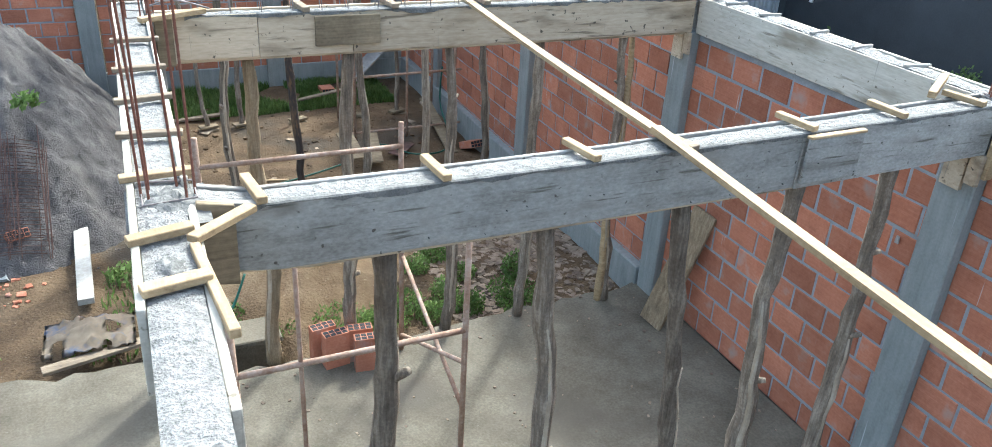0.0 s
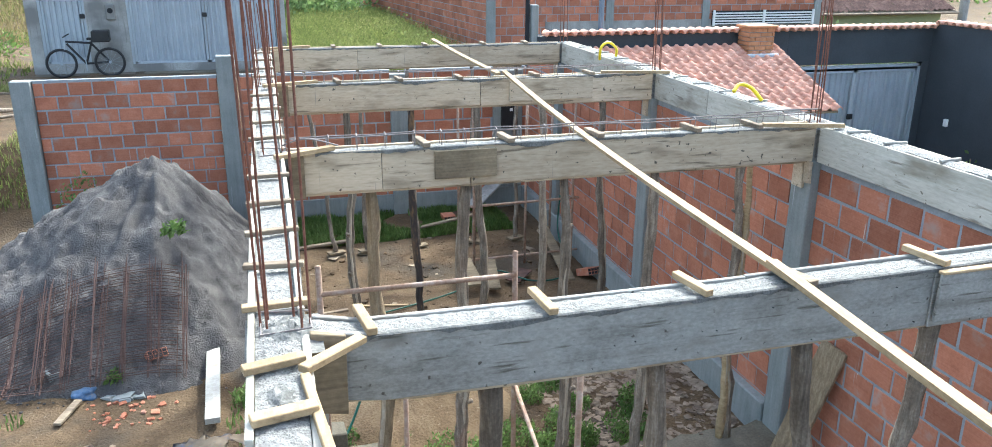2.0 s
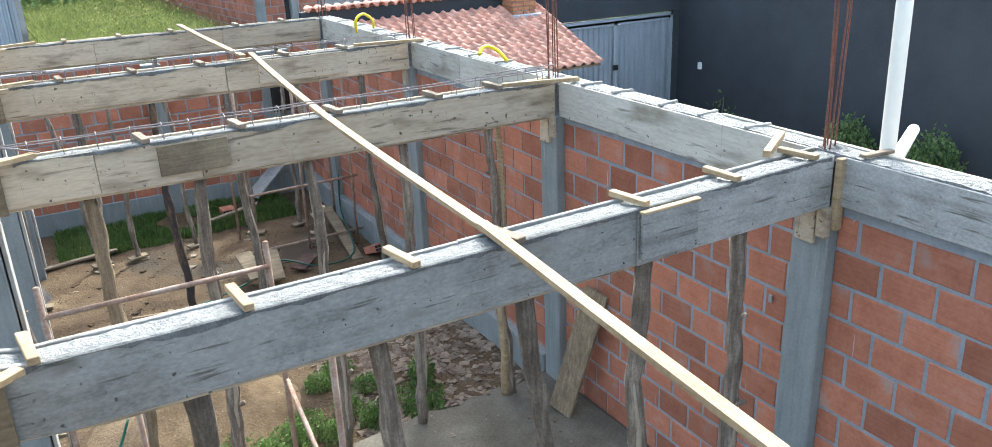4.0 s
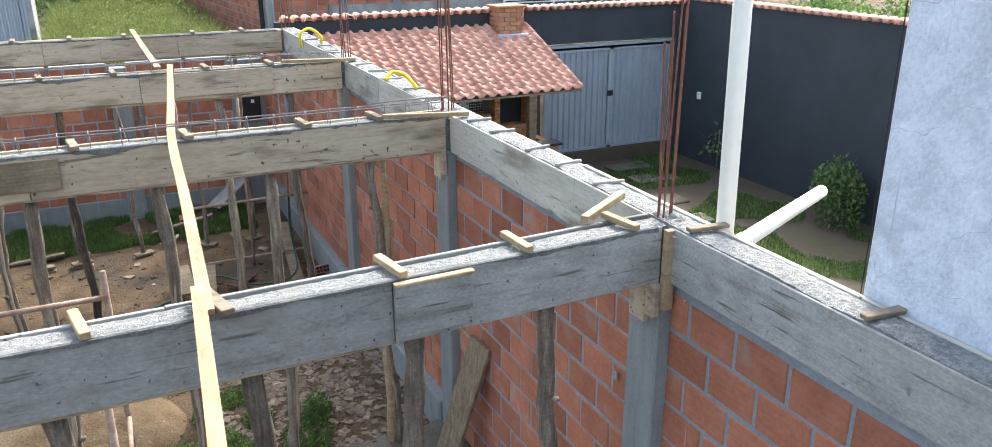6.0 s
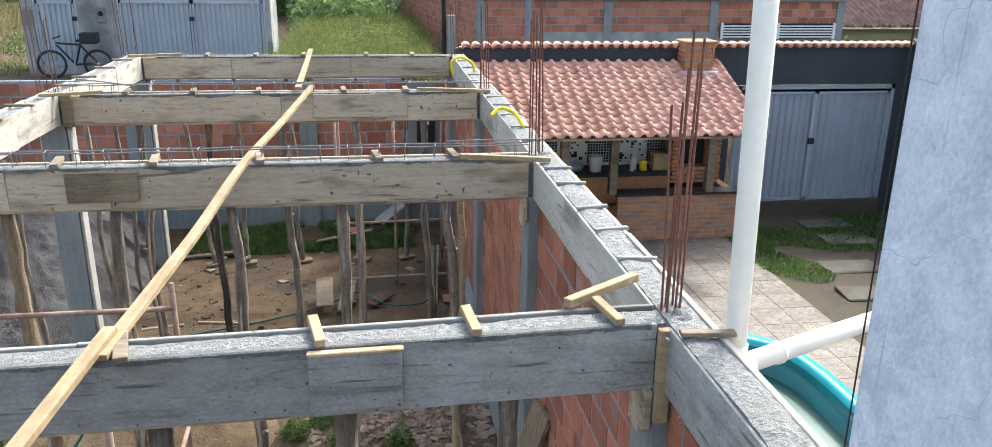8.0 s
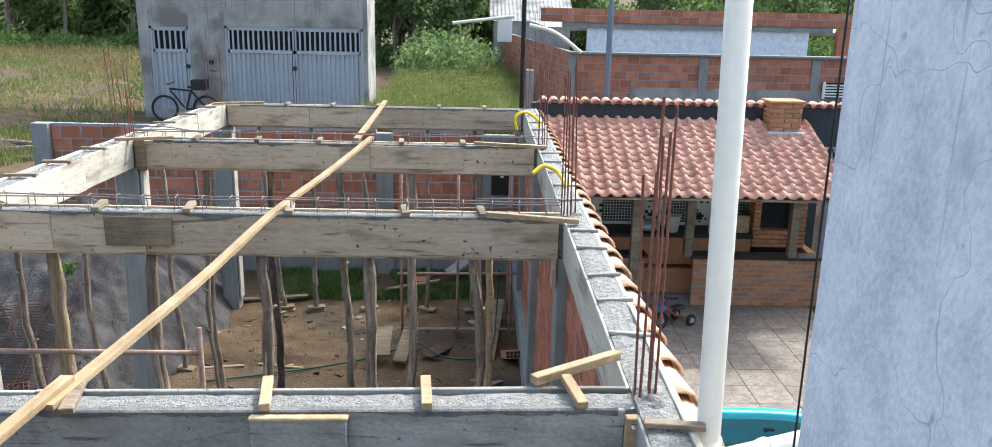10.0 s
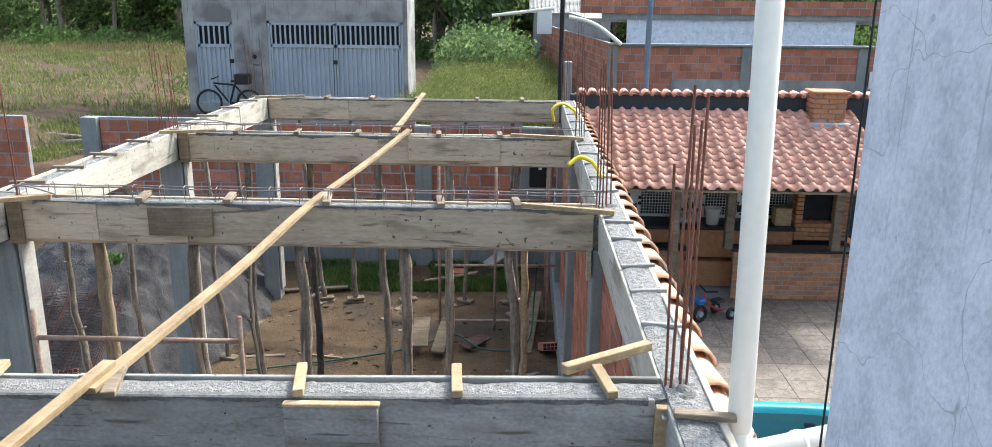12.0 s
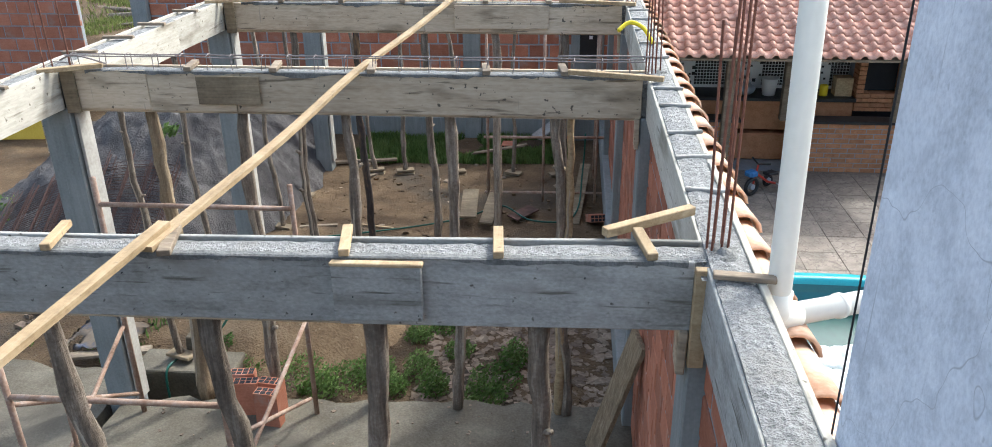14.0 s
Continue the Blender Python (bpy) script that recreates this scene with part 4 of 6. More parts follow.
def bicycle(at, turn, label):
    t = thing("bicycle", label, "bicycle")
    for x in (0.0, 1.08):
        w = part("wheel", torus_bm(0.325, 0.034, c=(x, 0, 0.35)), "black_plastic", t, smooth=True)
        bm = bmesh.new()
        for k in range(14):
            a = 2 * math.pi * k / 14
            tube([(x, 0.012, 0.35), (x + 0.31 * math.cos(a), 0, 0.35 + 0.31 * math.sin(a))], 0.0025, 4, bm)
        part("spokes", bm, "galv", w)
        part("hub", tube([(x, -0.05, 0.35), (x, 0.05, 0.35)], 0.03, 10), "galv", w)
    for p, q in (((0.17, 0, 0.82), (0.55, 0, 0.33)), ((0.15, 0, 0.87), (0.72, 0, 0.82)), ((0.55, 0, 0.33), (0.74, 0, 0.9)), ((0.55, 0, 0.33), (1.08, 0.04, 0.35)), ((0.72, 0, 0.8), (1.08, 0.04, 0.35))):
        part("frame_tube", tube([p, q], 0.026, 8), "black_plastic", t)
    part("fork", tube([(0.15, 0, 0.95), (0.12, 0, 0.7), (0.0, 0.05, 0.35)], 0.024, 8), "galv", t)
    part("handlebar", tube([(0.2, -0.3, 1.02), (0.12, -0.1, 0.98), (0.12, 0.1, 0.98), (0.2, 0.3, 1.02)], 0.016, 8), "black_plastic", t)
    part("saddle", boxm(0.62, 0.9, -0.07, 0.07, 0.9, 0.95, 0.02), "black_plastic", t)
    part("crank", tube([(0.55, -0.08, 0.5), (0.55, -0.08, 0.16)], 0.014, 6), "galv", t)
    bx = part("carrier_box", boxm(0.75, 1.15, -0.18, 0.18, 0.85, 1.12, 0.02), "black_plastic", t, "black box on the rear rack")
    t.matrix_basis = Matrix.Translation(at) @ Matrix.Rotation(turn, 4, "Z") @ Matrix.Scale(0.93, 4)
    return t


bicycle((-4.4, 21.1, 1.17), 0.06, "black mountain bicycle with a rear box")

# ---- neighbour's yard ----
ZN = -0.1


def barrel_tile(length=0.36, r0=0.085, r1=0.07, thick=0.014, n=7, arc=math.pi):
    """A half-round clay tile along +y; the wide end at y = 0."""
    bm = bmesh.new()
    rings = []
    for y, r in ((0, r0), (length, r1)):
        o = [bm.verts.new((r * math.cos(arc * k / n), y, r * math.sin(arc * k / n))) for k in range(n + 1)]
        i = [bm.verts.new(((r - thick) * math.cos(arc * k / n), y, (r - thick) * math.sin(arc * k / n))) for k in range(n + 1)]
        rings.append((o, i))
    (o0, i0), (o1, i1) = rings
    for k in range(n):
        bm.faces.new((o0[k], o1[k], o1[k + 1], o0[k + 1]))
        bm.faces.new((i0[k + 1], i1[k + 1], i1[k], i0[k]))
        bm.faces.new((o0[k + 1], i0[k + 1], i0[k], o0[k]))
        bm.faces.new((o1[k], i1[k], i1[k + 1], o1[k + 1]))
    for k in (0, n):
        f_ = (o0[k], i0[k], i1[k], o1[k])
        bm.faces.new(f_ if k == 0 else f_[::-1])
    return bm


def mesh_of(bm, name, material, smooth_=True):
    me = bpy.data.meshes.new(name)
    bm.to_mesh(me)
    bm.free()
    for p in me.polygons:
        p.use_smooth = smooth_
    me.materials.append(M[material])
    return me


def roof_tile_mesh(w=0.178, l=0.195, seed=0):
    """A wavy clay roof tile: a round hump and a flat trough, along +y up the slope."""
    prof = [(0.0, 0.004), (0.14, 0.0), (0.46, 0.0), (0.52, 0.012), (0.58, 0.034), (0.7, 0.045), (0.84, 0.04), (0.94, 0.02), (1.03, 0.003)]
    bm = bmesh.new()
    rows = []
    for y, lift in ((0.0, 0.028), (l * 1.12, 0.0)):
        rows.append([bm.verts.new((x * w, y, z + lift)) for x, z in prof])
    low = [bm.verts.new((x * w, 0.0, z + 0.008)) for x, z in prof]
    for k in range(len(prof) - 1):
        bm.faces.new((rows[0][k], rows[0][k + 1], rows[1][k + 1], rows[1][k]))
        bm.faces.new((low[k], low[k + 1], rows[0][k + 1], rows[0][k]))
    return mesh_of(bm, "tile", "roof_tile", True)


def sheet(name, x0, x1, y0, y1, z0, z1, material, label, category, bevel=0.006):
    return tagged(part(name, boxm(x0, x1, y0, y1, z0, z1, bevel), material), label, category, kind="structure")


sheet("wall_neighbour_back", 4.22, 8.75, 13.0, 13.15, -0.4, 2.72, "black_wall", "black painted yard wall", "wall")
sheet("wall_neighbour_lintel", 8.75, 11.75, 13.0, 13.15, 2.12, 2.72, "black_wall", "black painted wall over the yard gate", "wall")
sheet("wall_neighbour_side", 11.75, 11.9, 0.5, 13.15, -0.4, 2.8, "black_wall", "black painted yard side wall", "wall")
gate(8.85, 11.6, 13.05, 0.14, 2.1, 2, "ribbed galvanised yard gate with two leaves", grille=False)
sheet("gate_sill", 8.75, 11.6, 12.97, 13.1, -0.4, 0.13, "lawn", "bare earth bank under the yard gate", "ground")
sheet("wall_neighbour_pier", 11.6, 11.75, 13.0, 13.15, -0.4, 2.12, "black_wall", "black painted wall beside the yard gate", "wall")
sheet("wall_boundary", 4.24, 4.34, 2.12, 13.0, -0.4, 2.56, "plaster", "rendered side of the boundary wall", "wall")

k = thing("barbecue_kiosk", "barbecue kiosk with terracotta tile roof and brick counter", "kiosk", (0, 0, 0))
A, B = Vector((0, 11.0, 1.72)), Vector((0, 12.97, 2.5))
slope = (B - A).normalized()
pitch = math.asin(slope.z)
bm = bmesh.new()
vs = [bm.verts.new(p) for p in ((4.36, 11.02, 1.69), (8.4, 11.02, 1.69), (8.4, 12.97, 2.47), (4.36, 12.97, 2.47), (4.36, 11.02, 1.72), (8.4, 11.02, 1.72), (8.4, 12.97, 2.5), (4.36, 12.97, 2.5))]
for q in ((3, 2, 1, 0), (4, 5, 6, 7), (0, 1, 5, 4), (1, 2, 6, 5), (2, 3, 7, 6), (3, 0, 4, 7)):
    bm.faces.new([vs[i] for i in q])
roof = part("roof", bm, "old_wood", k, "terracotta tile roof on timber")
tile_me = roof_tile_mesh()
for r_ in range(12):
    for c_ in range(23):
        o = new("tile", tile_me)
        o.parent = roof
        p = A + slope * (0.174 * r_) + Vector((4.33 + 0.178 * c_ + random.uniform(-0.004, 0.004), -0.03, 0.012))
        o.matrix_basis = Matrix.Translation(p) @ Matrix.Rotation(pitch, 4, "X") @ Matrix.Rotation(random.uniform(-0.015, 0.015), 4, "Z")
for x, z0 in ((5.6, ZN - 0.05), (6.5, 0.66), (8.02, 0.66)):
    part("post", boxm(x - 0.06, x + 0.06, 11.9 if z0 > 0 else 11.28, 12.02 if z0 > 0 else 11.4, z0, 2.05 if z0 > 0 else 1.82, 0.006), "old_wood", k)


def bonded(parent, x0, x1, y, z0, z1, l=0.2, hgt=0.06, gap=0.012, depth=0.1, axis="x"):
    """Small facing bricks, single parts, before a mortar core."""
    n = 0
    core = part("counter_wall", boxm(x0 + 0.004, x1 - 0.004, y + 0.006, y + depth, z0, z1), "mortar", parent, "face brick wall with thin joints")
    me = brick_mesh(l, hgt, 0.03, "brick", "face_brick", 3, 0.003)
    z, row = z0, 0
    while z < z1 - 0.02:
        x = x0 - (l / 2 if row % 2 else 0)
        while x < x1 - 0.02:
            a, b = max(x, x0), min(x + l, x1)
            if b - a > 0.03:
                o = new("brick", me if b - a > l - 0.001 else brick_mesh(b - a, hgt, 0.03, "brick", "face_brick", 4, 0.003))
                o.parent = core
                o.location = (a, y + random.uniform(-0.0015, 0.0015), z)
            x += l + gap
        z += hgt + gap
        row += 1
    return core


bonded(k, 6.6, 8.55, 11.95, ZN, 0.62)
bonded(k, 5.3, 5.88, 11.95, ZN, 0.62)
part("counter_top", boxm(6.56, 8.6, 11.9, 12.2, 0.62, 0.66, 0.006), "black_plastic", k, "polished black stone counter top")
part("counter_top", boxm(5.26, 5.92, 11.9, 12.2, 0.62, 0.66, 0.006), "black_plastic", k, "polished black stone counter top")
part("side_counter", boxm(8.42, 8.55, 12.05, 12.95, ZN, 0.62, 0.006), "face_brick", k)
part("back_counter", boxm(4.4, 7.6, 12.4, 12.95, 0.8, 0.85, 0.005), "black_plastic", k, "polished black stone counter top")
part("back_panel", boxm(4.4, 7.6, 12.5, 12.56, 0.35, 0.8, 0.005), "face_brick", k)
part("lower_shelf", boxm(4.4, 7.6, 12.45, 12.95, ZN, 0.3, 0.01), "face_brick", k)
mos = bmesh.new()
box(mos, 4.36, 8.4, 12.975, 12.998, 0.85, 2.2)
back = part("splashback", mos, "white_tile", k, "white splashback with black mosaic squares")
sq = mesh_of(boxm(0, 0.036, 0, 0.006, 0, 0.036), "mosaic_tile", "black_plastic", False)
bigsq = bmesh.new()
rm = random.Random(5)
cells = []
for i in range(88):
    for j in range(17):
        dense = (i // 11) % 2 == 0
        if (dense and (i + 0) % 1 == 0) or rm.random() < 0.3:
            cells.append((4.38 + 0.045 * i, 0.9 + 0.045 * j, 0.036 if dense else rm.choice((0.03, 0.05))))
rest = bmesh.new()
for n_, (x, z, s_) in enumerate(cells):
    box(rest, x, x + s_, 12.969, 12.975, z, z + s_)
tagged(part("mosaic", rest, "black_plastic", k, "black glass mosaic squares"), kind="stuff")
ov = part("oven", boxm(7.62, 8.4, 12.72, 12.97, 0.66, 1.9, 0.0), "mortar", k, "brick barbecue oven with a near-black mouth")
for a, b, c, d in ((7.6, 7.7, 0.66, 1.75), (8.19, 8.4, 0.66, 1.75), (7.7, 8.19, 1.39, 1.75), (7.7, 8.19, 0.66, 0.92)):
    z, row = c, 0
    while z < d - 0.02:
        x = a - (0.1 if row % 2 else 0)
        while x < b - 0.02:
            p_, q_ = max(x, a), min(x + 0.2, b)
            if q_ - p_ > 0.02:
                o = new("brick", brick_mesh(q_ - p_, 0.055, 0.25, "brick", "face_brick", 6, 0.003))
                o.parent = ov
                o.location = (p_, 12.46 + random.uniform(-0.002, 0.002), z)
            x += 0.21
        z += 0.066
        row += 1
# near-black panel closes the recess between the oven bricks
part("oven_mouth", boxm(7.7, 8.19, 12.66, 12.72, 0.92, 1.39), "dark_gap", ov, "near-black panel at the back of the opening")
ch = part("chimney", boxm(7.76, 8.18, 12.62, 12.96, 2.2, 2.82, 0.0), "mortar", k, "short brick chimney stack")
for row in range(8):
    z = 2.25 + 0.072 * row
    for fx0, fx1, fy in ((7.74, 8.2, 12.6),):
        x = fx0 - (0.1 if row % 2 else 0)
        while x < fx1 - 0.02:
            p_, q_ = max(x, fx0), min(x + 0.2, fx1)
            if q_ - p_ > 0.02:
                o = new("brick", brick_mesh(q_ - p_, 0.06, 0.1, "brick", "face_brick", 7, 0.003))
                o.parent = ch
                o.location = (p_, fy + random.uniform(-0.003, 0.003), z)
            x += 0.212
    o = new("brick", brick_mesh(0.34, 0.06, 0.1, "brick", "face_brick", 8, 0.003))
    o.parent = ch
    o.matrix_basis = Matrix.Translation((7.74, 12.96, z)) @ Matrix.Rotation(radians(-90), 4, "Z")
    o = new("brick", brick_mesh(0.34, 0.06, 0.1, "brick", "face_brick", 8, 0.003))
    o.parent = ch
    o.matrix_basis = Matrix.Translation((8.2, 12.62, z)) @ Matrix.Rotation(radians(90), 4, "Z")
part("cap", boxm(7.7, 8.24, 12.56, 13.0, 2.82, 2.86, 0.01), "face_brick", ch)
part("flashing", boxm(7.68, 8.26, 12.5, 12.6, 2.35, 2.41, 0.012), "galv", ch, "crumpled silver flashing")


def lathe(prof, n=20):
    bm = bmesh.new()
    rings = [[bm.verts.new((r * math.cos(2 * math.pi * i / n), r * math.sin(2 * math.pi * i / n), z)) for i in range(n)] for r, z in prof]
    for a, b in zip(rings, rings[1:]):
        for i in range(n):
            bm.faces.new((a[i], a[(i + 1) % n], b[(i + 1) % n], b[i]))
    bm.faces.new(rings[0][::-1])
    return bm


def small(name, bm, material, at, label, category, sm=True):
    o = part(name, bm, material, smooth=sm)
    o.location = at
    return tagged(o, label, category)


small("bucket", lathe([(0.09, 0), (0.12, 0.24), (0.13, 0.25), (0.11, 0.25), (0.085, 0.02)]), "white_tile", (6.4, 12.6, 0.85), "white plastic bucket on the back counter", "bucket")
small("paint_tin", lathe([(0.06, 0), (0.06, 0.15), (0.05, 0.155), (0.05, 0.15)]), "yellow_hose", (7.18, 12.6, 0.85), "small yellow tin on the counter", "tin")
small("bottle", lathe([(0.035, 0), (0.035, 0.17), (0.014, 0.22), (0.014, 0.26)], 12), "pvc", (7.05, 12.65, 0.85), "pale plastic bottle on the counter", "bottle")
small("bottle", lathe([(0.035, 0), (0.035, 0.17), (0.014, 0.22), (0.014, 0.26)], 12), "white_tile", (6.98, 12.55, 0.85), "white plastic bottle on the counter", "bottle")
small("cardboard_box", boxm(-0.12, 0.12, -0.1, 0.1, 0, 0.27, 0.006), "fresh_wood", (7.45, 12.65, 0.85), "brown cardboard box on the counter", "box", False)
sk = bmesh.new()
bmesh.ops.create_uvsphere(sk, u_segments=12, v_segments=8, radius=0.16)
for v in sk.verts:
    v.co.z = max(v.co.z * 0.6 + 0.07, 0) + 0.02 * noise.noise(v.co * 12)
    v.co.x *= 1.4
small("plastic_bag", sk, "galv", (6.0, 12.65, 0.85), "crumpled grey bag on the counter", "bag")

# paving, lawn, stepping stones
sheet("yard_bed", 4.34, 8.32, 2.0, 13.0, -0.5, ZN - 0.016, "mortar", "grey bedding under the yard tiles", "paving", 0)
pave = sheet("yard_paving", 4.34, 8.32, 2.0, 2.02, -0.4, ZN - 0.014, "patio", "beige stone-pattern tiled yard", "paving", 0)
tm = [mesh_of(boxm(0, 0.445, 0, 0.445, -0.012, 0, 0.003), "tile", "patio", False)]
for i in range(9):
    for j in range(22):
        o = new("tile", tm[0])
        o.parent = pave
        o.location = (4.36 + 0.45 * i, 2.05 + 0.45 * j, ZN + random.uniform(-0.001, 0.001))
lawn = bmesh.new()
box(lawn, 8.33, 11.75, -3, 13.0, -0.5, ZN - 0.02)
tagged(part("lawn_soil", lawn, "lawn"), "patchy brown and green lawn soil", "lawn", kind="structure")
for n_, (x, y) in enumerate(((10.3, 12.4), (10.25, 11.6), (9.65, 10.5), (9.4, 9.55), (9.25, 8.75), (9.15, 7.85), (9.05, 6.9), (9.0, 6.0))):
    bm = boxm(-0.42, 0.42, -0.22, 0.22, -0.04, 0.02, 0.015, 0.02)
    o = part("stepping_stone", bm, "concrete_floor")
    o.matrix_basis = Matrix.Translation((x, y, ZN)) @ Matrix.Rotation(random.uniform(-0.1, 0.1), 4, "Z")
    tagged(o, "flat grey stepping stone set in the lawn", "stone", "stepping stones")

# coping tiles on the walls
ct = mesh_of(barrel_tile(0.4, 0.085, 0.066), "coping_tile", "coping_tile")
wt = mesh_of(barrel_tile(0.3, 0.076, 0.066), "coping_tile", "roof_tile")
cop = tagged(part("coping", boxm(4.23, 4.36, 2.15, 13.0, 2.555, 2.58, 0.004), "coping_tile"), "row of overlapping terracotta ridge tiles on the boundary wall", "coping", kind="structure")
n_ = 0
y = 2.15
while y < 12.9:
    o = new("tile", ct)
    o.parent = cop
    o.matrix_basis = Matrix.Translation((4.31, y, 2.56)) @ Matrix.Rotation(radians(-4.5), 4, "X") @ Matrix.Rotation(random.uniform(-0.03, 0.03), 4, "Z")
    y += 0.33
cop = tagged(part("coping_back", boxm(4.3, 11.85, 13.02, 13.13, 2.722, 2.735, 0.002), "roof_tile"), "row of terracotta tiles across the black wall top", "coping", kind="structure")
x = 4.4
while x < 11.8:
    o = new("tile", wt)
    o.parent = cop
    o.matrix_basis = Matrix.Translation((x, 12.9, 2.72)) @ Matrix.Rotation(radians(4), 4, "X")
    x += 0.16
cop = tagged(part("coping_side", boxm(11.77, 11.88, 0.6, 13.0, 2.802, 2.815, 0.002), "roof_tile"), "row of terracotta tiles along the side wall top", "coping", kind="structure")
y = 0.8
while y < 13:
    o = new("tile", wt)
    o.parent = cop
    o.matrix_basis = Matrix.Translation((11.98, y, 2.8)) @ Matrix.Rotation(radians(90), 4, "Z")
    y += 0.18


# pool with rounded corners
def pool():
    t = thing("pool", "turquoise fibreglass pool with green water and foam", "pool", (5.95, 6.28, 0))
    n = 64

    def ring(bm, off, z):
        out = []
        for i in range(n):
            c, s_ = math.cos(2 * math.pi * i / n), math.sin(2 * math.pi * i / n)
            out.append(bm.verts.new((math.copysign(abs(c) ** 0.55, c) * (1.28 + off), math.copysign(abs(s_) ** 0.55, s_) * (1.62 + off), z)))
        return out

    def skin(prof):
        bm = bmesh.new()
        rings = [ring(bm, off, z) for off, z in prof]
        for a, b in zip(rings, rings[1:]):
            for i in range(n):
                bm.faces.new((a[i], a[(i + 1) % n], b[(i + 1) % n], b[i]))
        return bm

    part("shell", skin([(0.0, ZN - 0.05), (0.0, 0.26), (0.025, 0.28), (0.02, 0.3), (-0.07, 0.305), (-0.1, 0.29), (-0.11, 0.24)]), "pool_blue", t, smooth=True)
    # the inner wall's shade comes from its darker colour
    part("lining", skin([(-0.108, 0.243), (-0.13, 0.18), (-0.13, 0.15), (-0.16, 0.14), (-0.19, ZN - 0.04)]), "pool_blue_shaded", t, "inner wall, its turquoise darkened for shade", True)
    part("skimmer", boxm(0.35, 0.45, 1.45, 1.5, 0.12, 0.16, 0.005), "black_plastic", t, "small dark inlet")
    bm = bmesh.new()
    bm.faces.new(ring(bm, -0.165, 0.0))
    part("water", bm, "pool_water", t, "murky green pool water")
    bm = bmesh.new()
    rr = random.Random(3)
    for _ in range(700):
        x, y = rr.uniform(-1.0, 0.75), rr.uniform(-1.35, 0.75)
        if noise.noise(Vector((x * 2.2, y * 2.2, 5))) + 0.3 - 0.35 * max(0.0, y) < rr.uniform(-0.15, 0.3):
            continue
        m = Matrix.Translation((x, y, 0.0)) @ Matrix.Diagonal((rr.uniform(0.05, 0.15), rr.uniform(0.05, 0.15), rr.uniform(0.02, 0.07), 1))
        bmesh.ops.create_icosphere(bm, subdivisions=2, radius=1, matrix=m)
    tagged(part("foam", bm, "foam", t, "white foam floating on the water", smooth=True), kind="stuff")
    return t


pool()


def tricycle(at, turn):
    t = thing("tricycle", "small red and black child tricycle on the tiles", "tricycle")
    for x, y, r in ((0, 0, 0.13), (0.45, -0.14, 0.09), (0.45, 0.14, 0.09)):
        w = part("wheel", torus_bm(r - 0.025, 0.026, 18, c=(x, y, r)), "black_plastic", t, smooth=True)
        part("hub", tube([(x, y - 0.03, r), (x, y + 0.03, r)], 0.04, 10), "galv", w)
    part("frame_tube", tube([(0.02, 0, 0.13), (0.08, 0, 0.42)], 0.014, 8), "red_paint", t)
    part("frame_tube", tube([(0.07, 0, 0.3), (0.3, 0, 0.14), (0.45, 0, 0.09)], 0.016, 8), "red_paint", t)
    part("axle", tube([(0.45, -0.14, 0.09), (0.45, 0.14, 0.09)], 0.01, 6), "galv", t)
    part("handlebar", tube([(0.13, -0.16, 0.47), (0.08, 0, 0.43), (0.13, 0.16, 0.47)], 0.012, 8), "black_plastic", t)
    part("seat", boxm(0.24, 0.42, -0.07, 0.07, 0.24, 0.28, 0.015), "black_plastic", t)
    part("basket", boxm(-0.1, 0.04, -0.07, 0.07, 0.28, 0.36, 0.02), "blue_paint", t, "small blue basket")
    t.matrix_basis = Matrix.Translation(at) @ Matrix.Rotation(turn, 4, "Z")


tricycle((5.95, 10.95, ZN), radians(35))

# ---- white wall and plastic pipes ----
sheet("wall_white", 4.195, 4.45, -3.5, 2.077, 0, 7.5, "white_wall", "pale rendered wall of the house next door, streaked and cracked", "wall")


tagged(part("edge_cable", tube([(4.19, 2.08, 2.0), (4.188, 2.08, 4.5), (4.19, 2.08, 7.0)], 0.0025, 6), "black_plastic"), "thin black cable running down the wall corner", "cable")


def elbow_pipe(name, pts, label, joints):
    t = thing(name, label, "pipe")
    part("tube", tube(pts, 0.04, 20), "pvc", t, smooth=True)
    for a, b in joints:
        part("socket", tube([a, b], 0.0455, 20), "pvc", t, smooth=True)
    return t


E0 = Vector((4.247, 2.888, 2.66))
E1 = Vector((5.82, 3.81, 2.485))
dirp = (E1 - E0).normalized()
elbow_pipe("downpipe", [E0 + dirp * 0.0, E0 + Vector((0, 0, 0.05)), E0 + Vector((-0.09, 0, 4.2))], "cream white plastic downpipe above the wall top", ((E0 - Vector((0, 0, 0.06)), E0 + Vector((0, 0, 0.1))),))
elbow_pipe("drain_pipe", [E0 - dirp * 0.03, E1], "cream white plastic pipe with an open end", ((E0 - dirp * 0.05, E0 + dirp * 0.09), (E0 + dirp * 0.28, E0 + dirp * 0.3)))


# ---- far brick house ----
fb = thing("brick_house", "unfinished red block house with grey concrete posts", "house", (0, 0, 0))
w1 = block_wall("front_wall", (5.7, 21.5, 0), 0.0, 9.6, 2.2, 3.0, "red block wall over a rendered base", seed=11)
w2 = block_wall("front_wall", (5.7, 21.5, 0), 0.0, 1.5, 0.9, 2.2, "red block wall", seed=12)
sd = math.atan2(-(40 - 21.5), 5.65 - 4.0)
w3 = block_wall("side_wall", (4.0, 40, 0), sd, 18.55, 0.9, 3.05, "long red block side wall", seed=13)
for w_ in (w1, w2, w3):
    w_.parent = fb
    for key in ("kind", "category"):
        if key in w_:
            del w_[key]
part("rendered_base", boxm(7.2, 15.3, 21.47, 21.6, 0.9, 2.2), "plaster", fb, "grey rendered wall base")
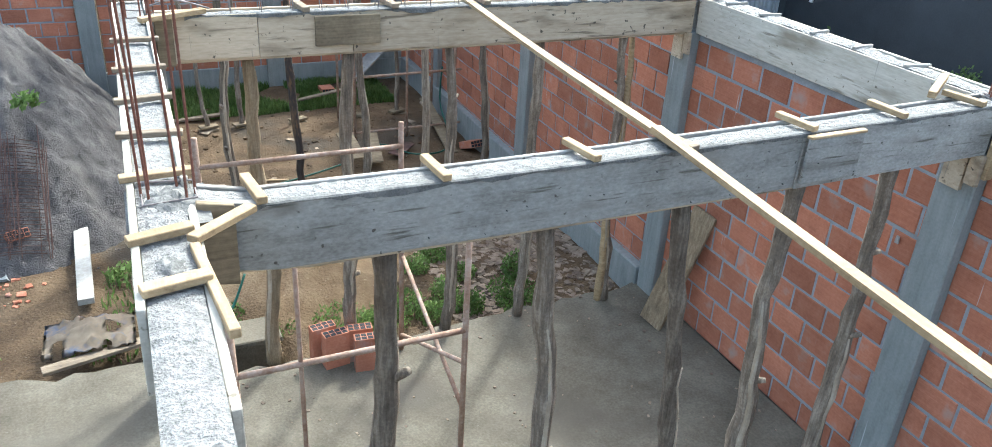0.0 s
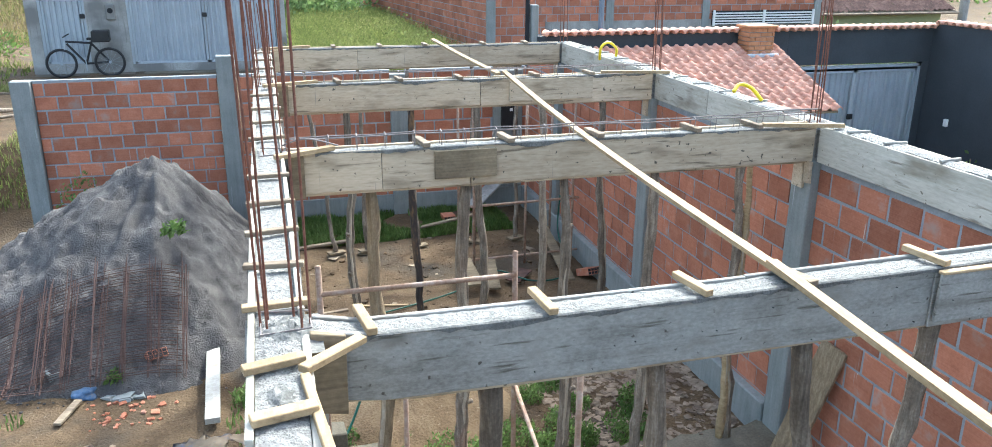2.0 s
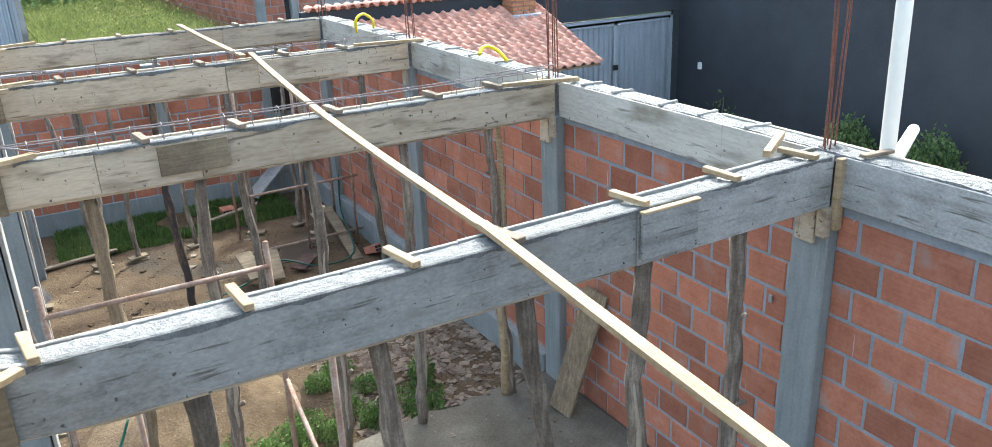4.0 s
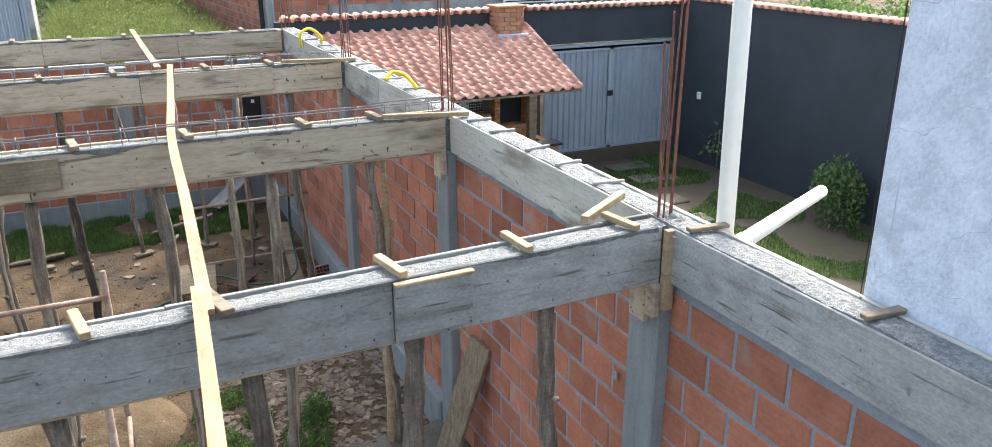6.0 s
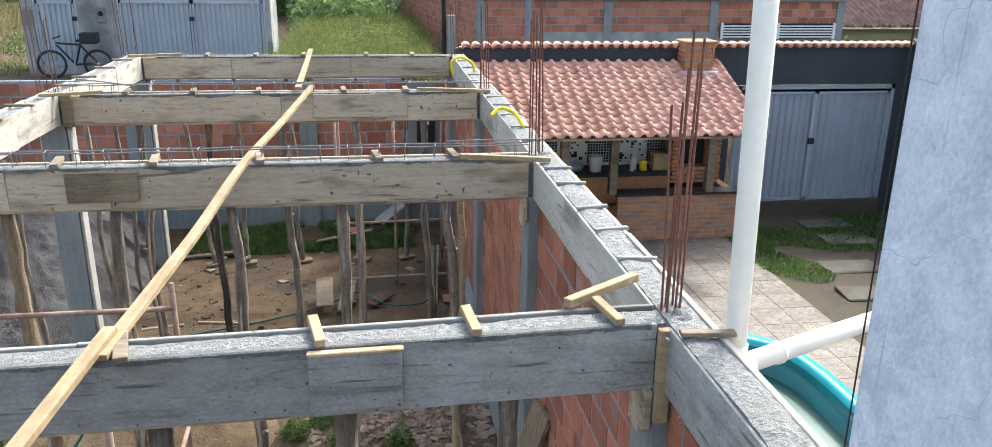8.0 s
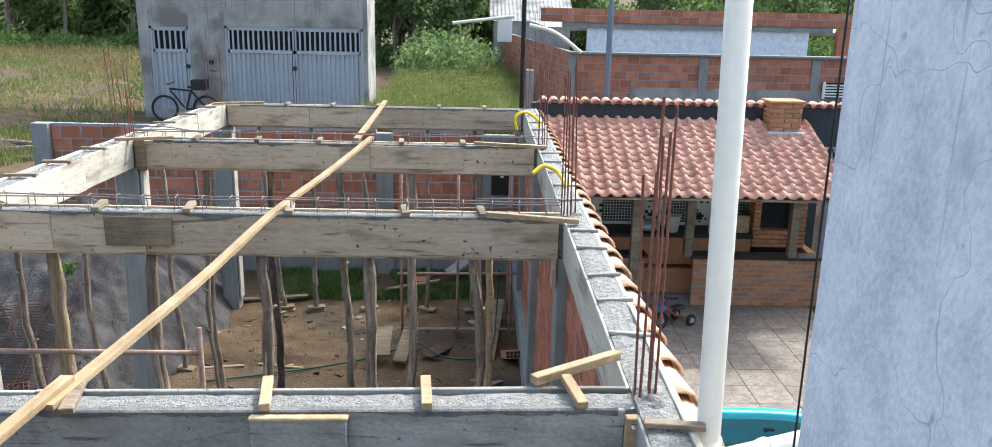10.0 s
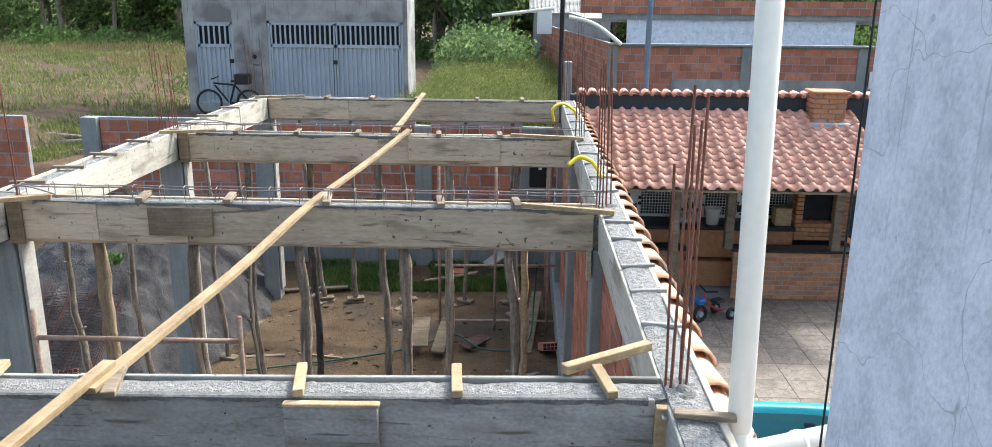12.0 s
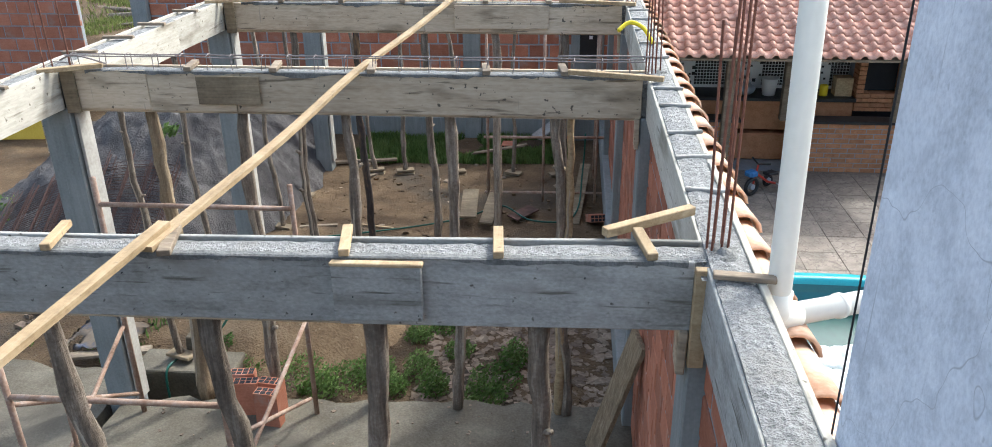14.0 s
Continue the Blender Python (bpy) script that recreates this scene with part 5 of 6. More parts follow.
for x in (5.62, 8.9, 11.75, 15.3):
    part("post", boxm(x, x + 0.22, 21.46, 21.62, 0.9, 3.0), "concrete_column", fb)
part("ledge", boxm(5.6, 15.5, 21.4, 21.65, 3.0, 3.06, 0.01), "concrete_column", fb)
part("upper_wall", boxm(6.3, 12.4, 23.6, 23.8, 2.6, 3.6), "white_wall", fb, "pale painted upper wall")
part("upper_beam", boxm(5.6, 13.0, 23.5, 23.75, 3.6, 3.74), "concrete_column", fb)
part("upper_wall", boxm(13.2, 15.4, 23.6, 23.8, 2.6, 3.7), "brick", fb)
up = block_wall("parapet", (5.0, 23.45, 0), 0.0, 10.5, 3.74, 4.1, "low red block parapet", seed=15)
up.parent = fb
for key in ("kind", "category"):
    if key in up:
        del up[key]
part("roof_slab", boxm(5.2, 15.4, 23.8, 34, 3.5, 3.6), "plaster", fb)
rr_ = thing("shed_roof", "grey ribbed fibre cement roof behind the brick house", "roof", (0, 37.0, 0))
bm = corrugated(3.7, 7.4, 0.0, 3.2, 0.18, 0.06)
for v in bm.verts:
    v.co = Vector((v.co.x, v.co.y + v.co.z * 0.94, 3.5 + v.co.z * 0.34))
part("sheet", bm, "plaster", rr_)
part("wall", boxm(3.9, 7.2, 0.2, 3.0, 1.0, 3.5), "plaster", rr_)
# near-black backing box stands for the shade between the white slats
lv = part("louvre", boxm(12.05, 15.25, 21.42, 21.47, 2.04, 2.42), "dark_gap", fb, "white slatted louvre window")
for z in (2.06, 2.13, 2.2, 2.27, 2.34):
    part("slat", boxm(12.07, 15.23, 21.38, 21.42, z, z + 0.035), "white_tile", lv)
for x in (12.05, 13.62, 15.2):
    part("slat_frame", boxm(x, x + 0.06, 21.37, 21.43, 2.02, 2.44), "white_tile", lv)
part("gutter_pipe", tube(curve_pts([(4.64, 22.0, 3.66), (5.1, 21.7, 3.56), (5.45, 21.5, 3.38), (5.9, 21.35, 3.03)], 5), 0.05, 8), "pvc", fb, "sagging white plastic pipe", True)
part("white_box", boxm(3.95, 4.45, 30, 31.0, 2.9, 3.73, 0.02), "white_tile", fb, "white tank on the roof edge")
tagged(part("spout_pipe", tube([(2.41, 29.0, 3.53), (4.47, 29.0, 3.79)], 0.055, 8), "pvc"), "white pipe jutting from the brick house", "pipe")

oh = thing("tiled_house", "old low house with a weathered clay tile roof", "house", (0, 0, 0))
part("wall", boxm(18.5, 27.2, 29.5, 38, 0.5, 1.75), "ochre", oh, "pale yellow wall")
bm = bmesh.new()
rr = random.Random(8)
for i in range(40):
    for j in range(14):
        x, t_ = 18.0 + 0.24 * i, j / 14
        y, z = 29.0 + 5 * t_, 1.7 + 2.1 * t_ + rr.uniform(-0.03, 0.03)
        v = [bm.verts.new((x + a * 0.12, y + b * 0.4, z + b * 0.19 + c)) for a, b, c in ((-1, 0, 0), (0, 0, 0.09), (1, 0, 0), (-1, 1, 0), (0, 1, 0.09), (1, 1, 0))]
        bm.faces.new((v[0], v[1], v[4], v[3]))
        bm.faces.new((v[1], v[2], v[5], v[4]))
tagged(part("roof_tiles", bm, "old_tile", oh, "mottled old clay roof tiles"), kind="stuff")
part("roof_deck", stick((22.7, 28.9, 1.62), (22.7, 34.3, 3.86), 9.7, 0.06), "old_wood", oh)
tagged(part("utility_pole", tube([(28.8, 30, 0.5), (28.8, 30, 9)], [0.2, 0.14], 10), "plaster"), "grey concrete utility pole beside the road", "pole")
tagged(part("service_pole", tube([(4.07, 13.12, 2.2), (4.07, 13.12, 6.0)], 0.035, 10), "dark_gap"), "dark steel service pole at the wall corner", "pole")
tagged(part("concrete_stub", boxm(4.12, 4.24, 13.06, 13.2, 2.2, 3.2, 0.01), "concrete_column"), "short concrete post at the wall corner", "post")
tagged(part("steel_post", tube([(5.39, 13.3, 2.0), (5.39, 13.3, 6.0)], 0.045, 10), "steel_blue"), "blue-grey steel post behind the black wall", "pole")


# ---- reinforcement steel ----
def starters(x, y, n, height, seed, spread=0.05, mt="rebar", label="bundle of rusty reinforcement bars above a column"):
    rnd = random.Random(seed)
    t = thing("starter_bars", label, "rebar", (x, y, ZT - 0.1), "column starter bars")
    for k in range(n):
        a = 2 * math.pi * k / n + rnd.uniform(-0.3, 0.3)
        bx, by = spread * math.cos(a), spread * 0.8 * math.sin(a)
        hh = height * rnd.uniform(0.8, 1.05)
        lx, ly = rnd.uniform(-0.045, 0.01), rnd.uniform(-0.03, 0.03)
        pts = [(bx, by, 0), (bx + lx * 0.3, by + ly * 0.3, hh * 0.4), (bx + lx, by + ly, hh)]
        part("bar", tube(curve_pts(pts, 4), 0.0048, 6), mt, t)
    for z in (0.1,):
        part("tie", tube([(spread, spread, z), (-spread, spread, z + 0.01), (-spread, -spread, z), (spread, -spread, z + 0.01), (spread, spread, z)], 0.004, 5, cap=False), "rebar_grey", t)
    return t


starters(4.075, 3.11, 6, 1.12, 1, 0.036)
starters(4.06, 5.72, 6, 1.1, 2, 0.048)
starters(4.07, 8.5, 5, 1.0, 3)
starters(4.07, 11.42, 4, 0.9, 4)
starters(0.04, 3.09, 6, 1.45, 5, 0.085)
starters(0.05, 5.7, 5, 1.15, 6, 0.09)
starters(0.0, 8.5, 6, 0.95, 7, 0.09)
starters(-0.03, 11.42, 5, 0.85, 8, 0.1)
starters(5.05, 24.2, 4, 1.4, 10, 0.12, label="rusty bars on the unfinished house")


def cage(yb, seed, x0=0.15, x1=4.0):
    rnd = random.Random(seed)
    t = thing("rebar_cage", "steel reinforcement cage standing out of the beam top", "rebar", (0, yb + 0.085, ZT), "beam cages")
    for dy in (-0.035, 0.035):
        pts = [(x0 + (x1 - x0) * i / 14, dy + rnd.uniform(-0.004, 0.004), 0.085 + rnd.uniform(-0.006, 0.006)) for i in range(15)]
        part("bar", tube(pts, 0.005, 6), "rebar_grey", t)
    x = x0 + 0.05
    while x < x1:
        l = rnd.uniform(-0.015, 0.015)
        part("stirrup", tube([(x, -0.038, -0.03), (x + l, -0.038, 0.09), (x + l, 0.0, 0.1), (x + l, 0.038, 0.09), (x, 0.038, -0.03)], 0.0035, 5), "rebar_grey", t)
        x += 0.185 + rnd.uniform(-0.012, 0.012)
    return t


cage(BEAMS[1], 1)
cage(BEAMS[2], 2)


def loose_rod(pts, r, label, mt="old_wood", name="stick", cat="stick"):
    return tagged(part(name, tube(curve_pts(pts, 4), r, 6), mt, smooth=True), label, cat)


loose_rod([(0.1, 5.66, 2.85), (0.25, 5.6, 2.9), (0.45, 5.62, 2.84)], 0.006, "bent steel rod lying on the second beam", "rebar_grey", "steel_rod", "rebar")
loose_rod([(3.45, 5.72, 2.9), (3.75, 5.66, 2.92), (4.08, 5.73, 2.9)], 0.006, "bent steel rod lying on the second beam", "rebar_grey", "steel_rod", "rebar")
loose_rod([(0.15, 8.6, 2.9), (0.4, 8.5, 2.92), (0.75, 8.55, 2.86)], 0.006, "bent steel rod lying on the third beam", "rebar_grey", "steel_rod", "rebar")

# reinforcement mesh on the sand
bm = bmesh.new()
rnd = random.Random(4)


def on_sand(x, y):
    dx, dy = x + 1.29, y - 10.4
    return max(1.7 * (1 - math.hypot(dx / (1.6 if dx > 0 else 2.7), dy / 2.45) ** 1.12), -0.02) + 0.09


for layer in range(3):
    for i in range(9):
        for k in range(rnd.choice((2, 3, 3, 4))):
            x = -3.05 + 0.26 * i + rnd.uniform(-0.055, 0.055)
            top, sl = 9.0 + rnd.uniform(-0.12, 0.15), rnd.uniform(-0.03, 0.03)
            tube([(x + sl * (y - 8), y, on_sand(x, y) + 0.03 * layer) for y in np.linspace(8.0 + 0.05 * layer, top, 6)], 0.0044, 4, bm, cap=False)
for j in range(34):
    y, sl = 8.02 + 0.03 * j + rnd.uniform(-0.01, 0.01), rnd.uniform(-0.02, 0.02)
    tube([(x, y + sl * x, on_sand(x, y) + 0.03) for x in np.linspace(-3.1 + rnd.uniform(0, 0.1), -0.9 - rnd.uniform(0, 0.12), 14)], 0.0035, 4, bm, cap=False)
tagged(part("steel_mesh", bm, "mesh_rust"), "rusty welded steel mesh lying against the sand heap", "steel mesh", kind="stuff")


# ---- scaffold tubes ----
def scaffold(bars, label, mt="rust_pipe"):
    t = thing("scaffold_frame", label, "scaffold")
    for p, q, r in bars:
        part("tube", tube([p, (Vector(p) + Vector(q)) / 2, q], r, 8), mt, t, smooth=True)
    return t


scaffold((((0.26, 5.48, 1.88), (1.63, 5.54, 1.86), 0.019), ((0.27, 5.48, 0.12), (0.265, 5.48, 2.08), 0.02), ((1.635, 5.56, 0.12), (1.63, 5.56, 2.03), 0.02),
          ((0.26, 4.2, 1.17), (1.6, 4.18, 1.2), 0.019), ((1.6, 4.18, 0.12), (1.6, 4.18, 2.1), 0.02), ((0.27, 4.2, 0.12), (0.26, 4.2, 1.5), 0.02),
          ((0.62, 4.2, 0.12), (0.62, 4.2, 2.2), 0.014), ((1.64, 5.54, 0.97), (1.6, 4.2, 0.62), 0.016), ((1.62, 5.5, 0.3), (1.6, 4.2, 0.95), 0.016),
          ((0.26, 5.46, 0.9), (0.27, 4.22, 0.3), 0.016), ((0.26, 5.46, 0.3), (0.27, 4.22, 1.1), 0.016)), "rusty orange scaffold tubes between the props")
scaffold((((2.5, 10.3, 0.0), (2.5, 10.3, 2.3), 0.018), ((3.2, 10.3, 0.0), (3.2, 10.3, 2.2), 0.018), ((3.86, 10.3, 0.0), (3.86, 10.3, 2.2), 0.018), ((2.45, 10.3, 0.86), (3.95, 10.3, 0.88), 0.018),
          ((2.45, 10.3, 0.12), (3.95, 10.3, 0.14), 0.016), ((2.5, 11.2, 0.0), (2.5, 11.2, 2.0), 0.018), ((3.86, 11.2, 0.0), (3.86, 11.2, 2.0), 0.018), ((2.45, 11.2, 0.98), (3.95, 11.2, 1.0), 0.018),
          ((2.48, 10.3, 1.7), (3.9, 10.3, 1.72), 0.016)), "rusty scaffold frame beside the far wall")

# more props, farther in
PROPS3 = ((0.76, 0.8, 0.05), (2.08, 2.16, 0.05), (2.78, 2.74, 0.05), (3.46, 3.52, 0.05))
for k_, (xt, xb, r) in enumerate(PROPS3):
    prop(xt, 8.48, xb, 8.4, r=r, bend=0.06, seed=k_ + 60, base=-0.05)
prop(1.4, 8.46, 1.44, 8.36, r=0.046, seed=44, base=-0.05, material="burnt", label="charred black tree-trunk prop")
for k_, (xt, xb, r) in enumerate(((0.5, 0.78, 0.032), (1.2, 1.21, 0.036), (1.86, 1.95, 0.034), (2.75, 2.75, 0.03), (3.38, 3.37, 0.034))):
    prop(xt, 11.43, xb, 11.3, r=r, seed=k_ + 80, base=-0.03, bend=0.01, label="thin straight timber prop on a foot board")
    o = part("foot_board", boxm(-0.13, 0.13, -0.05, 0.05, 0, 0.025, 0.004), "ply_patch")
    o.location = (xb, 11.3, -0.04)
    tagged(o, "short weathered board under a prop", "board", "foot boards")
for k_, (y, x, xb, yb, r, bs) in enumerate(((6.4, 0.02, 0.28, 6.16, 0.032, 0.16), (7.5, -0.03, 0.06, 7.45, 0.034, -0.05), (9.3, 0.02, 0.1, 9.3, 0.032, -0.05), (10.3, 0.0, 0.05, 10.35, 0.03, -0.05))):
    prop(x, y, xb, yb, r=r, seed=k_ + 100, base=bs, bend=0.03, label="slim tree-branch prop under the side beam")
prop(3.54, 5.73, 3.5, 5.72, top=2.5, r=0.036, seed=140, base=0.1, bend=0.01, material="fresh_wood", label="slim pale timber prop at the slab edge")
# plank leaning on the wall
o = part("leaning_board", stick((3.75, 5.22, 0.13), (4.03, 5.1, 1.2), 0.23, 0.035, (1, 0.2, 0.2)), "pale_trunk")
tagged(o, "thick worn plank leaning against the block wall", "board")


# ---- hollow blocks, debris, small things ----
def hollow_block(at, turn, label, tilt=0.0, mt="brick"):
    t = thing("hollow_block", label, "block")
    l, w_, h_ = 0.19, 0.09, 0.29
    bm = boxm(0, l, 0, w_, 0, h_)
    part("shell", bm, mt, t)
    for i in range(4):
        for j in range(2):
            a, b = 0.008 + i * (l - 0.008) / 4, 0.008 + j * (w_ - 0.008) / 2
            # the shell is solid; a near-black block stands for each hollow's shade
            part("cell", boxm(a, a + (l - 0.04) / 4, b, b + (w_ - 0.024) / 2, h_ - 0.05, h_ + 0.002), "dark_gap", t, "near-black block for the shade in an open cell")
    t.matrix_basis = Matrix.Translation(at) @ Matrix.Rotation(turn, 4, "Z") @ Matrix.Rotation(tilt, 4, "X")
    return t


for x, y, a in ((0.95, 5.6, 0.15), (1.02, 5.48, 0.15), (1.2, 5.52, -0.1), (1.22, 5.38, -0.1)):
    hollow_block((x, y, 0.12), a, "red hollow clay block standing on the slab edge")
hollow_block((-1.36, 8.35, 0.06), 0.4, "red hollow clay block lying on the earth", 0.9)
hollow_block((3.75, 9.75, -0.02), 0.2, "red hollow clay block by the wall foot", 1.2)
hollow_block((2.5, 12.5, 0.0), 0.0, "red hollow clay block on the grass", 1.5)


def cement_block(at, turn):
    t = thing("cement_block", "grey hollow cement block on the ground", "block")
    bm = bmesh.new()
    for a, b, c, d in ((0, 0.39, 0, 0.03), (0, 0.39, 0.11, 0.14), (0, 0.03, 0.03, 0.11), (0.18, 0.21, 0.03, 0.11), (0.36, 0.39, 0.03, 0.11)):
        box(bm, a, b, c, d, 0, 0.19)
    part("shell", bm, "concrete_column", t)
    t.matrix_basis = Matrix.Translation(at) @ Matrix.Rotation(turn, 4, "Z") @ Matrix.Rotation(0.0, 4, "X")


cement_block((-2.18, 8.21, -0.03), 0.5)


def rubble(name, n, region, size, material, label, category, seed, flat=0.5, zf=None):
    rnd = random.Random(seed)
    bm = bmesh.new()
    for _ in range(n):
        x, y = rnd.uniform(region[0], region[1]), rnd.uniform(region[2], region[3])
        z = zf(x, y) if zf else ground_z(x, y)
        s_ = rnd.uniform(*size)
        vs_ = box(bm, -0.5, 0.5, -0.5, 0.5, -0.5, 0.5, 0.18, rnd)
        m = Matrix.Translation((x, y, z + s_ * flat * 0.35)) @ Matrix.Rotation(rnd.uniform(0, 6.3), 4, "Z") @ Matrix.Rotation(rnd.uniform(-0.3, 0.3), 4, "X") @ Matrix.Diagonal((s_ * rnd.uniform(0.6, 1.6), s_, s_ * flat, 1))
        for v in vs_:
            v.co = m @ v.co
    return tagged(part(name, bm, material), label, category, kind="stuff")


rubble("earth_clods", 300, (-3.6, -0.15, 6.1, 8.4), (0.005, 0.016), "earth", "loose clods of brown earth", "clods", 1)
rubble("earth_clods", 1300, (0.2, 3.95, 5.95, 12.9), (0.006, 0.022), "earth", "loose clods of brown earth", "clods", 2)
rubble("brick_rubble", 45, (-1.8, -1.0, 7.4, 7.9), (0.015, 0.045), "brick", "broken red brick rubble on the earth", "rubble", 3)
rubble("brick_rubble", 22, (-1.74, -1.38, 6.81, 7.11), (0.03, 0.08), "debris", "small pile of broken brick pieces", "rubble", 4)
rubble("leaf_litter", 1700, (2.3, 3.95, 6.0, 8.6), (0.015, 0.07), "debris", "dry bark chips and leaf litter", "litter", 5, 0.15)
rubble("earth_clods", 50, (0.3, 3.9, 8.7, 11.4), (0.02, 0.06), "earth", "larger clods of turned brown earth", "clods", 12, 0.45)
rubble("wood_scraps", 22, (0.3, 3.9, 8.7, 12.6), (0.03, 0.13), "old_wood", "scattered wood scraps on the earth", "scraps", 6, 0.25)
rubble("slab_crumbs", 160, (0.2, 4.0, 3.2, 5.8), (0.006, 0.025), "debris", "dark crumbs scattered over the slab", "crumbs", 7, 0.5, lambda x, y: 0.12)
rubble("sand_crumbs", 200, (-3.2, -0.3, 7.9, 9.4), (0.008, 0.022), "sand", "small lumps rolled down the sand", "lumps", 8, 0.6, lambda x, y: max(sand_z(x, y), ground_z(x, y)))
rubble("slab_pieces", 7, (-1.74, -1.29, 7.89, 8.19), (0.1, 0.2), "concrete_column", "broken grey cement slab pieces", "rubble", 9, 0.25)
for p, q, w_, h_, m_, lab in (((-0.72, 8.85, 0.12), (-0.66, 7.18, 0.05), 0.13, 0.06, "whitewash", "whitewashed concrete-stained plank lying on the earth"),
                              ((-1.88, 7.9, 0.03), (-1.99, 7.52, 0.02), 0.07, 0.025, "old_wood", "short weathered board on the earth"),
                              ((-0.95, 6.2, 0.08), (-0.12, 6.38, 0.1), 0.1, 0.03, "old_wood", "weathered board beside the apron"),
                              ((2.33, 9.5, 0.1), (2.3, 10.1, 0.22), 0.2, 0.03, "ply_patch", "wide weathered board lying on the earth"),
                              ((2.55, 9.45, 0.05), (2.62, 10.0, 0.22), 0.16, 0.03, "ply_patch", "wide weathered board lying on the earth"),
                              ((2.85, 9.7, 0.02), (3.1, 9.95, 0.06), 0.2, 0.02, "old_tile", "red roofing tile piece on the earth"),
                              ((3.6, 9.6, 0.0), (3.75, 11.2, 0.2), 0.14, 0.03, "ply_patch", "long weathered board by the wall foot"),
                              ((0.3, 9.3, 0.0), (0.75, 9.36, 0.01), 0.05, 0.03, "old_wood", "thin timber offcut on the earth"),
                              ((0.05, 11.6, 0.0), (1.0, 11.75, 0.02), 0.08, 0.03, "old_wood", "weathered board on the earth"),
                              ((2.1, 12.0, 0.05), (2.9, 11.7, 0.3), 0.1, 0.025, "old_wood", "weathered board propped on the grass"),
                              ((3.0, 12.5, 0.15), (3.6, 12.9, 0.5), 0.25, 0.03, "plaster", "grey sheet leaning in the far corner"),
                              ((0.9, 9.4, 0.02), (1.45, 9.3, 0.02), 0.03, 0.02, "fresh_wood", "thin pale stick on the earth")):
    tagged(part("board", stick(p, q, w_, h_), m_), lab, "board")


bm = bmesh.new()
g = []
for j in range(41):
    g.append([])
    for i in range(49):
        x, y = 0.15 + 0.045 * i, 6.2 + 0.045 * j
        d = math.hypot((x - 1.15) / 0.95, (y - 7.0) / 0.8)
        h_ = max(0.0, 1 - d * d) * 0.2 + 0.05 * max(0.0, 1 - d) * noise.noise(Vector((x * 7, y * 7, 1))) + 0.02 * noise.noise(Vector((x * 20, y * 20, 2))) * max(0.0, 1 - d)
        g[-1].append(bm.verts.new((x, y, ground_z(x, y) - 0.03 + h_ * 1.05 if d < 1 else ground_z(x, y) - 0.06)))
for j in range(40):
    for i in range(48):
        bm.faces.new((g[j][i], g[j][i + 1], g[j + 1][i + 1], g[j + 1][i]))
tagged(part("earth_mound", bm, "loam", smooth=True), "low mound of loose yellow-brown earth beyond the slab", "earth", kind="stuff")
o = part("yellow_panel", boxm(-0.6, 0.6, -0.02, 0.02, 0.0, 0.42, 0.008), "ochre_panel")
o.matrix_basis = Matrix.Translation((-5.1, 12.3, 0.02)) @ Matrix.Rotation(0.1, 4, "Z") @ Matrix.Rotation(-0.2, 4, "X")
tagged(o, "yellow painted panel leaning near the boundary wall", "panel")


def drum():
    t = thing("plastic_drum", "open blue-rimmed plastic water drum on the apron", "drum", (-1.7, 5.44, 0.05))
    part("body", lathe([(0.26, 0), (0.29, 0.1), (0.3, 0.4), (0.29, 0.75), (0.27, 0.8)], 32), "drum_side", t, smooth=True)
    part("lining", lathe([(0.2, 0.35), (0.255, 0.36), (0.262, 0.8)], 32), "drum_in", t, "dark blue inside", True)
    part("rim", tube([(0.27 * math.cos(2 * math.pi * i / 32), 0.27 * math.sin(2 * math.pi * i / 32), 0.8) for i in range(33)], 0.015, 8, cap=False), "drum_in", t, "blue rim", True)


drum()
bm = bmesh.new()
g = [[bm.verts.new((-0.95 + 0.035 * i, 6.3 + 0.03 * j, 0.1 + 0.09 * abs(noise.noise(Vector((i * 0.35, j * 0.4, 2)))) + 0.1 * math.exp(-((i - 11) ** 2 + (j - 9) ** 2) / 30) + 0.02 * noise.noise(Vector((i, j, 5))))) for i in range(20)] for j in range(17)]
for j in range(16):
    for i in range(19):
        if noise.noise(Vector((i * 0.2, j * 0.2, 9))) > -0.45:
            bm.faces.new((g[j][i], g[j][i + 1], g[j + 1][i + 1], g[j + 1][i]))
for v in [v for v in bm.verts if not v.link_faces]:
    bm.verts.remove(v)
bmesh.ops.solidify(bm, geom=bm.faces[:], thickness=0.006)
tagged(part("crumpled_sack", bm, "tarp", smooth=True), "crumpled muddy brown and blue sack", "sack")
for pts in ([(3.86, 9.58, 2.8), (3.84, 9.5, 2.95), (3.95, 9.55, 3.0), (4.08, 9.62, 2.92), (4.12, 9.7, 2.82)], [(3.87, 6.6, 2.9), (3.95, 6.65, 2.95), (4.05, 6.62, 2.92), (4.12, 6.55, 2.82)]):
    tagged(part("conduit", tube(curve_pts(pts, 6), 0.016, 10), "yellow_hose", smooth=True), "yellow corrugated conduit looped over the beam", "conduit", "yellow conduits")
bm = bmesh.new()
bmesh.ops.create_icosphere(bm, subdivisions=3, radius=0.16)
for v in bm.verts:
    v.co *= 0.75 + 0.55 * noise.noise(v.co * 9)
    v.co.z = max(0.0, v.co.z * 0.45 + 0.03)
o = part("rag", bm, "blue_rag", smooth=True)
o.location = (-1.83, 8.07, -0.02)
tagged(o, "crumpled blue and brown rag beside the cement block", "rag")
wb = thing("switch_box", "black electrical box on the far wall", "box", (3.77, YF - 0.03, 1.47))
part("case", boxm(-0.14, 0.14, -0.03, 0.02, -0.2, 0.2, 0.015), "black_plastic", wb)
